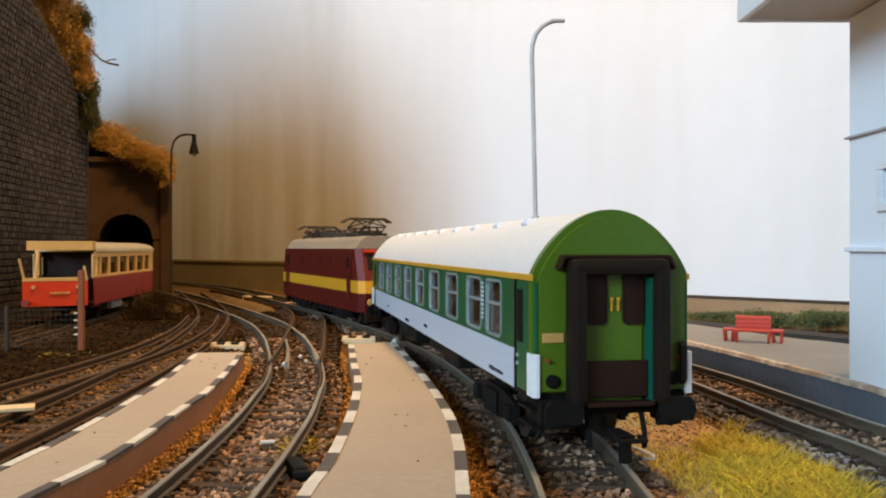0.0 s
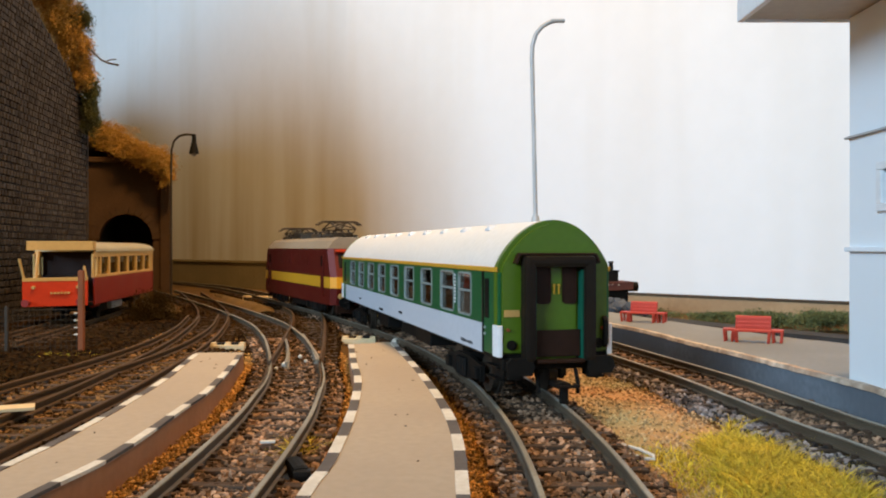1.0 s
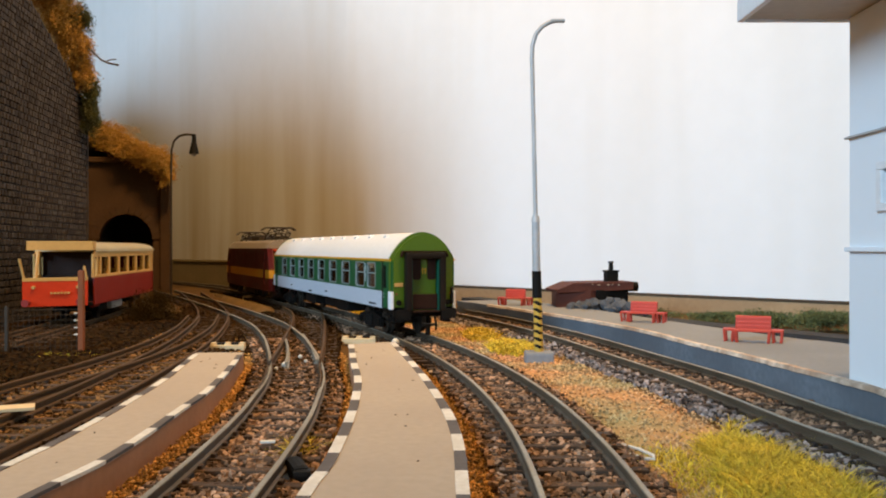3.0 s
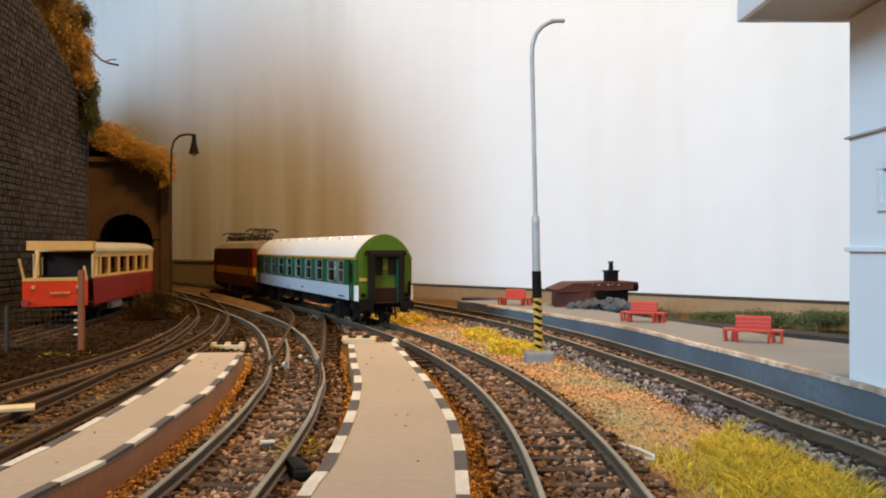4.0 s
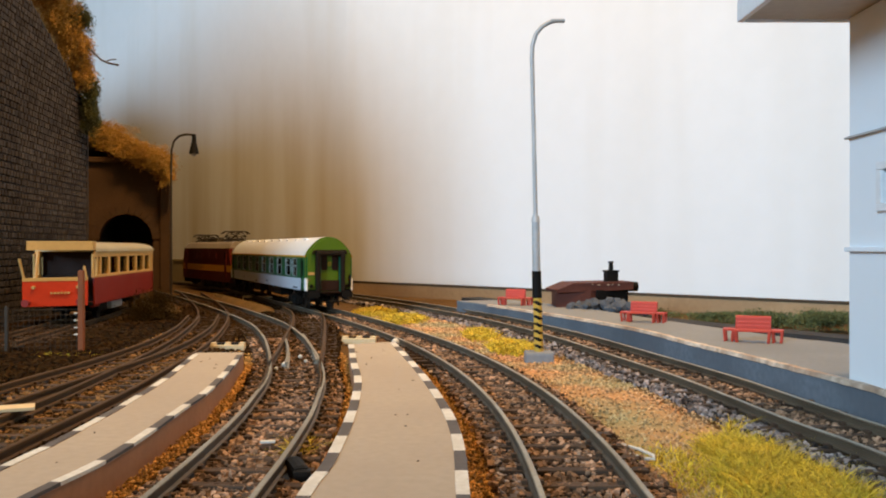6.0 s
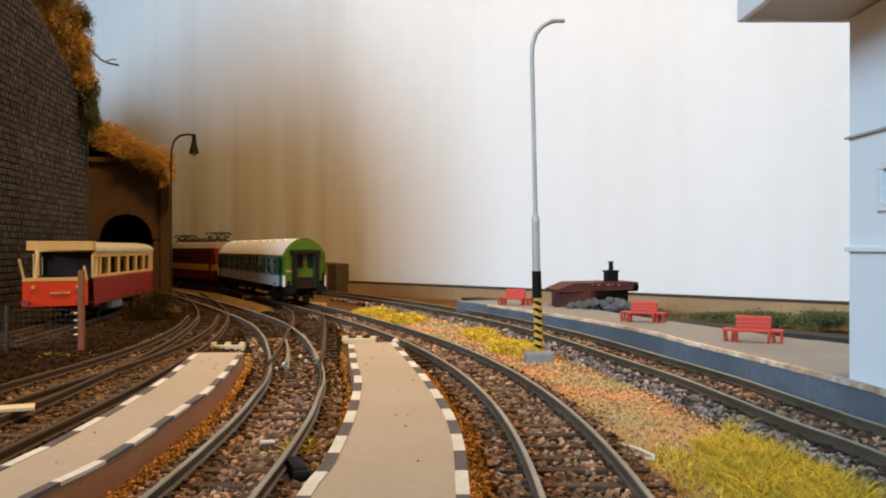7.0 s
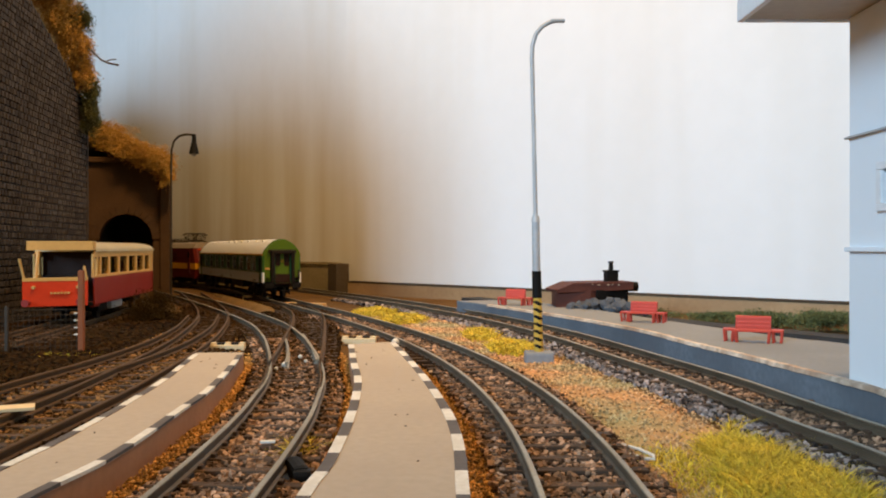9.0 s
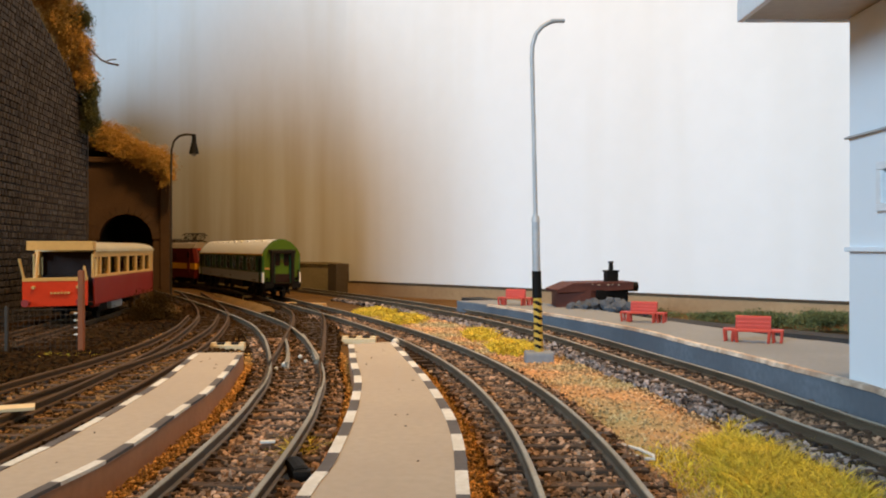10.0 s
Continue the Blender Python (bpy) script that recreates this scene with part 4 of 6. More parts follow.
# ---------------- the railcar ----------------
def railcar():
    t = thing("railcar", -200.5, 447, 0, 7.2, "cream and red railcar with an open glassless cab", "railcar")
    H, L = 15.3, 152.0
    bm = bmesh.new()
    for sx in (-1, 1):
        box(bm, (sx * (H - 0.5), L / 2 + 3, 16.5), (1.0, L - 6, 14.6), 0.3)
    box(bm, (0, L - 0.6, 22), (2 * H, 1.2, 26), 0.3)
    part("lower_body", bm, RED_DEEP, t, "deep red lower body sides")
    bm = bmesh.new()
    for sx in (-1, 1):
        x = sx * (H - 0.5)
        box(bm, (x, L / 2 + 3, 36.3), (1.0, L - 6, 3.4), 0.2)
        box(bm, (x, L / 2 + 3, 24.3), (1.02, L - 6, 1.6), 0.2)
        for y, w in ((4.5, 3.0), (11.5, 2.6), (18, 3.0), (36, 4), (58, 4), (80, 4), (102, 4), (124, 5), (146, 12)):
            box(bm, (x, y, 30), (1.0, w, 12.5), 0.2)
    part("upper_body", bm, CREAM, t, "cream window band with pillars")
    bm = bmesh.new()
    box(bm, (0, L / 2, 9.6), (2 * H - 2.4, L - 8, 1.6))
    part("floor_plate", bm, BLACK, t)
    for y, w in ((27, 14), (47, 18), (69, 18), (91, 18), (113, 17), (133, 13)):
        bm = bmesh.new()
        box(bm, (H - 1.3, y, 30.0), (0.4, w + 1, 10.4))
        p = part("pane", bm, PANE, t, "dusty saloon window pane")
        p.visible_shadow = False
    for k in range(7):
        bm = bmesh.new()
        box(bm, (0, 34 + 17 * k, 17), (24, 6, 13), 1.0)
        part("saloon_seat", bm, SEAT_BROWN, t, "brown saloon seat")
    # dark screen added so that the open cab stays dark inside
    bm = bmesh.new()
    box(bm, (0, 15, 23.5), (2 * H - 2.4, 1.0, 28))
    part("cab_dark_screen", bm, BROWN_DARK, t, "dark screen added to keep the open cab dark")
    n = 16
    o = [(-(H + 0.4) * math.cos(math.pi * k / n), 37.6 + 5.4 * math.sin(math.pi * k / n) ** 0.75) for k in range(n + 1)]
    part("roof", profile_y(bmesh.new(), o, 7.0, L + 0.5), ROOF_CREAM, t, "dusty cream roof")
    # front: skewed lower apron, cream visor, posts
    def front(z0, z1, y0, y1, m, name, label, x0=-H, x1=H - 2.2, th=1.2):
        b2 = bmesh.new()
        prism(b2, [(x0, y0), (x1, y1), (x1, y1 + th), (x0, y0 + th)], z0, z1)
        return part(name, b2, m, t, label)
    apron = front(9.4, 22.4, -12, 0, RED_BRIGHT, "front_apron", "bright red front apron")
    front(22.4, 24.2, -12.2, -0.2, CREAM, "apron_strip", "cream strip above the apron", th=1.6)
    front(38.4, 43.2, -6, 2, CREAM, "front_visor", "cream visor over the open windscreen", x1=H, th=6)
    bm = bmesh.new()
    tube(bm, [(-H + 0.4, -11, 24), (-H - 1.2, -13, 34)], 0.7, 6)
    part("windscreen_post", bm, CREAM, t, "cream leaning windscreen post")
    bm = bmesh.new()
    tube(bm, [(-H + 5, -8, 24), (-H + 5.5, -5, 38)], 0.9, 6)
    part("windscreen_post", bm, CREAM, t)
    bm = bmesh.new()
    tube(bm, [(H - 2.6, -0.5, 24), (H - 3.6, -1.0, 30)], 0.7, 6)
    part("windscreen_post", bm, CREAM, t)
    bm = bmesh.new()
    box(bm, (-1, 6, 22), (20, 8, 6), 1.0)
    part("driver_desk", bm, BLACK, t)
    for x, y in ((-10.5, -10.6), (9.0, -2.4)):
        bm = bmesh.new()
        rod(bm, (x, y + 1.2, 19.4), (x, y - 0.7, 19.2), 0.8, seg=12)
        part("headlight", bm, CREAM, apron, "small round headlight")
    bm = bmesh.new()
    for k in range(6):
        box(bm, (-2.6 + 1.5 * k, -7.3 + 0.62 * k, 16.2), (1.0, 0.5, 1.0), 0, 23)
    part("front_lettering", bm, CREAM, apron, "pale unreadable lettering")
    for x, y in ((-12.8, -12.0), (11, -2.5)):
        bm = bmesh.new()
        rod(bm, (x, y + 1, 11.5), (x, y - 3.5, 11.5), 1.2, seg=10)
        rod(bm, (x, y - 3.5, 11.5), (x, y - 4.2, 11.5), 1.9, seg=14)
        part("buffer", bm, RED_DEEP, t)
    bm = bmesh.new()
    box(bm, (12, 18, 9.0), (2.2, 12, 3.0), 0.4)
    part("step", bm, RED_BRIGHT, t, "bright red entrance step")
    for y in (34, 118):
        bm = bmesh.new()
        for sx in (-8.6, 8.6):
            rod(bm, (sx - 1.1, y, 5.4), (sx + 1.1, y, 5.4), 5.4, seg=20)
        box(bm, (0, y, 6.6), (24, 20, 4.4), 0.8)
        part("axle_unit", bm, BLACK, t, "black axle unit with wheels")
    bm = bmesh.new()
    box(bm, (6, 66, 6.4), (12, 26, 5), 0.8)
    part("fuel_tank", bm, CONCRETE, t, "grey underfloor tank")
    return t


railcar()

# ---------------- hill, retaining wall and tunnel ----------------
WALL_A, WALL_B = Vector((-239, 436, 0)), Vector((-262, 625, 0))


def wall_top(u):
    """Height of the retaining wall's sloping top at the fraction u of its length."""
    return 220 - 72 * u


def retaining_wall():
    t = thing("retaining_wall", WALL_A.x, WALL_A.y, -6, math.degrees(math.atan2(WALL_B.y - WALL_A.y, WALL_B.x - WALL_A.x)), "tall grey-brown stone retaining wall with a sloping top", "wall")
    ln = (WALL_B - WALL_A).length
    bm = bmesh.new()
    profile = [(0, 0), (ln, 0), (ln, wall_top(1) + 6), (0, wall_top(0) + 6)]
    a = [bm.verts.new((x, 0.8, z)) for x, z in profile]
    b = [bm.verts.new((x, 14, z)) for x, z in profile]
    for k in range(4):
        bm.faces.new((a[k], a[(k + 1) % 4], b[(k + 1) % 4], b[k]))
    bm.faces.new(a[::-1])
    bm.faces.new(b)
    bmesh.ops.recalc_face_normals(bm, faces=bm.faces)
    part("wall_core", bm, MORTAR, t, "dark recessed mortar")
    meshes = []
    for w in (3.3, 3.7, 4.1):
        bm = bmesh.new()
        box(bm, (0, 0, 0), (w, 2.0, 3.2), 0.5)
        bmesh.ops.scale(bm, vec=(MM, MM, MM), verts=bm.verts)
        me = bpy.data.meshes.new("stone")
        bm.to_mesh(me)
        bm.free()
        me.materials.append(MASONRY)
        meshes.append(me)
    rest = bmesh.new()
    count = 0
    z, course = 2.0, 0
    while z < 240:
        x = 2.0 + (2.4 if course % 2 else 0)
        while x < ln - 2:
            if z < wall_top(x / ln) + 4:
                k = random.randrange(3)
                dy = random.uniform(0.2, 0.75)
                if 12 < x < 60 and 20 < z < 160 and count < 290:
                    s = new("stone", meshes[k])
                    s.parent = t
                    s.matrix_basis = pose(x * MM, dy * MM, z * MM, 0, random.uniform(-3, 3), 0)
                    count += 1
                else:
                    box(rest, (x, dy, z), ((3.3, 3.7, 4.1)[k], 2.0, 3.1))
            x += 4.9
        z += 3.9
        course += 1
    part("stones", rest, MASONRY, t, "weathered squared stones", kind="stuff")
    bm = bmesh.new()
    box(bm, (ln + 1.5, 7, (wall_top(1) + 6) / 2), (3.0, 16, wall_top(1) + 6), 0.8)
    part("quoin", bm, MASONRY, t)
    return t


retaining_wall()


def tunnel_portal():
    """Portal wall with an arched opening and a dark bore behind it."""
    t = thing("tunnel_portal", -313.5, 842, -6, 12, "brown stone tunnel portal with a dark arched opening", "tunnel")
    top, w, r = 130.0, 41.0, 25.5
    spring = 54.0
    n = 20
    hole = [(-r, 0), (-r, spring)] + [(-r * math.cos(math.pi * k / n), spring + r * math.sin(math.pi * k / n)) for k in range(1, n)] + [(r, spring), (r, 0)]
    outer = [(-w - 30, 0), (-w - 30, spring)] + [(-(w + 30) * math.cos(math.pi * k / n) if k < n / 2 else -w * math.cos(math.pi * k / n) * 1.0, top) for k in range(1, n)] + [(w, spring), (w, 0)]
    bm = bmesh.new()
    loops = [[bm.verts.new((x, y, z)) for x, z in pts] for y, pts in ((0, outer), (12, outer), (12, hole), (0, hole))]
    m = len(hole)
    for p, q in ((0, 3), (0, 1), (1, 2), (2, 3)):
        for k in range(m - 1):
            try:
                bm.faces.new((loops[p][k], loops[p][k + 1], loops[q][k + 1], loops[q][k]))
            except ValueError:
                pass
    bmesh.ops.remove_doubles(bm, verts=bm.verts, dist=0.01)
    bmesh.ops.recalc_face_normals(bm, faces=bm.faces)
    part("portal_wall", bm, PORTAL, t, "brown stone portal wall")
    for k in range(15):
        a0, a1 = math.pi * k / 15, math.pi * (k + 0.92) / 15
        bm = bmesh.new()
        pts = [(-(r - 0.5) * math.cos(a), spring + (r - 0.5) * math.sin(a)) for a in (a0, a1)] + [(-(r + 7) * math.cos(a), spring + (r + 7) * math.sin(a)) for a in (a1, a0)]
        profile_y(bm, pts, -1.6, 2)
        part("arch_stone", bm, PORTAL, t)
    bm = bmesh.new()
    box(bm, (w - 4, -1, 60), (9, 5, 120), 0.8)
    part("buttress", bm, PORTAL, t)
    bm = bmesh.new()
    box(bm, (-14, 4, top + 2), (2 * w + 34, 18, 5), 0.8)
    part("coping", bm, PORTAL, t)
    bm = bmesh.new()
    for x0, x1, z0, z1 in ((-r - 3, -r - 1, 0, 90), (r + 1, r + 3, 0, 90), (-r - 3, r + 3, 88, 90)):
        box(bm, ((x0 + x1) / 2, 72, (z0 + z1) / 2), (x1 - x0, 120, z1 - z0))
    box(bm, (0, 132, 45), (2 * r + 8, 2, 92))
    part("tunnel_bore", bm, MORTAR, t, "dark tunnel bore")
    return t


tunnel_portal()


def hill():
    """The rocky slope behind the retaining wall and over the tunnel."""
    bm = bmesh.new()
    rows = []
    nx, ny = 44, 60
    for j in range(ny + 1):
        y = 436 + 574 * j / ny
        edge = -239 - (y - 436) * 0.122 - 16 if y < 625 else (-268 - (y - 625) * 0.0)
        if y > 838:
            edge = -275 - (y - 838) * 0.36
        row = []
        for i in range(nx + 1):
            f = i / nx
            x = edge - 450 * f
            u = (y - 436) / 189
            if y < 625:
                rim = wall_top(min(max(u, 0), 1)) - 6
            else:
                g = min((y - 625) / 225, 1)
                rim = 148 - 22 * g
            inside = 1.0 if not (628 < y < 848) else 0.0
            if inside == 0.0:
                # open cutting before the portal
                cut = -300 - (y - 625) * 0.32
                h = -8 if x > cut else rim + 6 + min(0.66 * (cut - x), 180)
            else:
                # rise kept out of view, sized to cast shade on the wall
                h = rim + min(300 * f, 160)
            # unseen summit added well behind the rim, to shade the wall's left
            h += min(max(-0.50 * y - 25 - x, 0) * 0.8, 40) if h > 0 else 0
            h += 7 * noise.fractal(Vector((x / 45, y / 45, 3.1)), 1.0, 2.0, 4) if h > 0 else 0
            row.append(bm.verts.new((x, y, h)))
        rows.append(row)
    for a, b in zip(rows, rows[1:]):
        for i in range(nx):
            if min(a[i].co.z, b[i].co.z, a[i + 1].co.z) < 0 < max(b[i].co.z, b[i + 1].co.z) and a[i].co.y > 830 and -352 < a[i].co.x < -270:
                continue
            bm.faces.new((a[i], b[i], b[i + 1], a[i + 1]))
    # skirts close the mass down to the board
    for seq in (rows[0], rows[-1], [r[0] for r in rows], [r[-1] for r in rows]):
        low = [bm.verts.new((v.co.x, v.co.y, -8)) for v in seq]
        for k in range(len(seq) - 1):
            bm.faces.new((seq[k], seq[k + 1], low[k + 1], low[k]))
    bmesh.ops.recalc_face_normals(bm, faces=bm.faces)
    whole("hill", bm, ROCK, "brown rocky plaster hill over the tunnel", "hill", kind="structure", smooth=True)


hill()


def tufts(name, material, label, category, blobs, size, kind="stuff", dense=1.0):
    """Foam and fibre foliage: many small bent leaves gathered in uneven clumps."""
    rng = np.random.default_rng(7)
    centres = []
    for x, y, z, rx, ry, rz, n in blobs:
        n = int(n * dense)
        clumps = rng.normal(0, 0.45, (max(n // 90, 3), 3)) * (rx, ry, rz) + (x, y, z)
        centres.append(clumps[rng.integers(len(clumps), size=n)] + rng.normal(0, 0.24, (n, 3)) * (rx, ry, rz))
    c = np.concatenate(centres)
    n = len(c)
    d = rng.normal(0, 1, (n, 3))
    d /= np.linalg.norm(d, axis=1)[:, None]
    e = np.cross(d, rng.normal(0, 1, (n, 3)))
    e /= np.linalg.norm(e, axis=1)[:, None] + 1e-6
    f = np.cross(d, e)
    s = (size * rng.uniform(0.5, 1.4, n))[:, None]
    verts = np.stack([c - d * s, c + e * s * 0.28 + f * s * 0.2, c + d * s, c - e * s * 0.28 + f * s * 0.2], 1).reshape(-1, 3)
    faces = np.arange(4 * n).reshape(-1, 4).tolist()
    me = bpy.data.meshes.new(name)
    me.from_pydata([tuple(v * MM) for v in verts], [], faces)
    me.materials.append(material)
    return tagged(new(name, me), label, category, kind=kind)


tufts("dry_foliage", FLOCK_OCHRE, "ochre dry foliage tufts along the wall top", "foliage",
      [(-262, 570, 212, 12, 18, 13, 3000), (-262, 588, 197, 9, 16, 12, 3000), (-259, 600, 180, 8, 14, 12, 3000), (-257, 606, 164, 7, 12, 10, 2200),
       (-332, 838, 152, 15, 12, 9, 2200), (-318, 836, 143, 15, 12, 9, 2400), (-304, 834, 135, 15, 12, 9, 2600), (-288, 832, 129, 14, 11, 9, 2800), (-274, 830, 122, 10, 10, 11, 2400), (-267, 828, 110, 6, 8, 7, 700), (-258, 540, 222, 11, 20, 12, 1800)], 1.15, dense=3.6)
tufts("olive_foliage", FLOCK_DARK, "dark olive foliage hanging over the wall", "foliage",
      [(-252, 612, 136, 5, 10, 12, 1600), (-253, 611, 150, 5, 9, 9, 900), (-252, 596, 200, 5, 10, 8, 900), (-256, 580, 214, 6, 12, 6, 700), (-340, 836, 148, 8, 8, 8, 600)], 1.0, dense=3.0)


SHRUB = surface("brown_shrub_flock", (0.06, 0.036, 0.010), (0.04, 0.024, 0.007), 0.95, grain=400, blotch=40, bump=0.0, island=0.4, spec=0.06)
tufts("brown_shrub", SHRUB, "dark olive-brown shrub beside the railcar", "shrub",
      [(-172, 508, 0, 15, 15, 8, 4000), (-173, 510, 6, 9, 10, 7, 2500)], 0.7, kind="", dense=2.0)


def sand_bank():
    """An ochre bank between the main line and the line into the tunnel."""
    line = smooth_line([(-118, 572), (-134, 625), (-164, 690), (-212, 790)], 5.0)
    rows = []
    bm = bmesh.new()
    for k, (p, q) in enumerate(zip(line, normals(line))):
        w = (10 + 4 * noise.noise(Vector((k * 0.45, 5, 0)))) * math.sin(math.pi * min((k + 1) / len(line) + 0.12, 0.98)) ** 0.6
        rows.append([bm.verts.new((p.x + q.x * w * f, p.y + q.y * w * f, -5.6 + 3.2 * (1 - f * f) + 0.7 * noise.noise(Vector((p.x / 9 + f * 3, p.y / 9, 0))))) for f in (-1, -0.6, -0.2, 0.2, 0.6, 1)])
    for a, b in zip(rows, rows[1:]):
        for i in range(5):
            bm.faces.new((a[i], b[i], b[i + 1], a[i + 1]))
    whole("sand_bank", bm, OCHRE_EARTH, "low ochre earth bank between two tracks", "bank", kind="structure", smooth=True)


OCHRE_EARTH = surface("ochre_earth_bank", (0.20, 0.115, 0.035), (0.13, 0.075, 0.022), 0.95, grain=900, blotch=60, bump=0.9, third=(0.15, 0.09, 0.03), dist=0.001)
sand_bank()


def branch():
    bm = bmesh.new()
    tube(bm, [(-256, 600, 186), (-247, 600, 178), (-241, 600, 172), (-235, 599, 169.5), (-228, 598, 168)], 0.7, 6)
    tube(bm, [(-238, 600, 170.8), (-234, 601, 172.6), (-231, 602, 173)], 0.4, 6)
    whole("dry_twig", bm, ROCK, "bare brown twig sticking out of the foliage", "twig")


branch()


# ---------------- fence and posts beside the railcar ----------------
def fence():
    t = thing("wire_fence", -153, 360, -5, 0, "dark wire mesh fence with a rusty orange post", "fence")
    bm = bmesh.new()
    box(bm, (0, 0, 17.5), (2.3, 2.3, 35), 0.35)
    part("post", bm, POST_ORANGE, t, "rusty orange fence post")
    bm = bmesh.new()
    for z in (8, 11, 14, 17):
        rod(bm, (-2.6, -1, z), (-1.2, -1, z), 0.35, seg=8)
    part("insulators", bm, KERB_WHITE, t, "small white insulators")
    bm = bmesh.new()
    for k in range(28):
        rod(bm, (-2 - 2.0 * k, -0.5 * k, 0), (-2 - 2.0 * k, -0.5 * k, 19), 0.13, seg=5)
    for k in range(9):
        rod(bm, (-1.5, 0, 1 + 2.2 * k), (-57, -13.9, 1 + 2.2 * k), 0.13, seg=5)
    part("wire_mesh", bm, WIRE, t, "dark wire mesh")
    for k in (14, 28):
        bm = bmesh.new()
        box(bm, (-2 * k, -0.5 * k, 10), (1.4, 1.4, 21), 0.2)
        part("post", bm, WIRE, t, "thin dark fence post")


fence()


# ---------------- lamps ----------------
def platform_lamp():
    t = thing("street_lamp", 37.2, 330, -5, 0, "tall grey station lamp with black and yellow striped foot", "lamp")
    bm = bmesh.new()
    box(bm, (0, 0, 2.0), (11.0, 9, 5.0), 1.0)
    part("base_block", bm, PLAT_CONCRETE, t, "pale concrete base block")
    bm = rod(bmesh.new(), (0, 0, 4), (-0.9, 0, 35.5), 1.75, 1.6, 16)
    part("lower_pole", bm, STRIPE_YELLOW, t, "yellow striped lower pole")
    for k in range(7):
        bm = bmesh.new()
        z = 6.4 + 2.8 * k
        m4 = Matrix.Translation((-0.03 * z * 0.8, 0, z)) @ pose(0, 0, 0, 0, 28, 0)
        bmesh.ops.create_cone(bm, cap_ends=True, segments=16, radius1=1.88, radius2=1.88, depth=1.25, matrix=m4)
        part("stripe", bm, BLACK, t, "slanting black warning stripe")
    part("black_sleeve", rod(bmesh.new(), (-0.68, 0, 25.2), (-0.95, 0, 35.6), 1.85, 1.8, 16), BLACK, t, "black painted sleeve")
    part("middle_pole", rod(bmesh.new(), (-0.93, 0, 35), (-1.3, 0, 55.5), 1.55, 1.45, 16), STEEL_GREY, t)
    part("collar", rod(bmesh.new(), (-1.26, 0, 54.5), (-1.3, 0, 57), 1.75, 1.3, 16), STEEL_GREY, t)
    pts = [(-1.28, 0, 55), (-2.0, 0, 90), (-2.7, 0, 118), (-2.5, 0, 123), (-1.2, 0, 127.5), (1.2, 0, 130.4), (4.0, 0, 132.0), (6.2, 0, 132.6)]
    part("upper_pole", tube(bmesh.new(), pts, 0.85, 10), STEEL_GREY, t, "slim grey pole with a bent arm", smooth=True)
    bm = bmesh.new()
    box(bm, (7.2, 0, 132.6), (5.6, 2.4, 1.3), 0.45)
    part("lamp_head", bm, STEEL_GREY, t, "flat grey lamp head")
    return t


platform_lamp()


def tunnel_lamp():
    t = thing("street_lamp", -238, 745, -6, 0, "slender dark lamp with a hanging bell shade", "lamp")
    pts = [(0, 0, 0), (0, 0, 120), (0.5, 0, 132), (2.5, 0, 139), (7, 0, 143.5), (13, 0, 145), (18, 0, 144.5), (20, 0, 143)]
    part("pole", tube(bmesh.new(), pts, 1.0, 8), DARK_STEEL, t)
    bm = bmesh.new()
    rod(bm, (20, 0, 145), (20, 0, 137), 1.6, 2.2, 12)
    rod(bm, (20, 0, 137), (20, 0, 128), 2.4, 4.4, 14)
    part("shade", bm, BLACK, t, "black bell-shaped shade")
    part("bulb", rod(bmesh.new(), (20, 0, 128), (20, 0, 126), 2.4, 1.2, 10), STEEL_GREY, t)


tunnel_lamp()


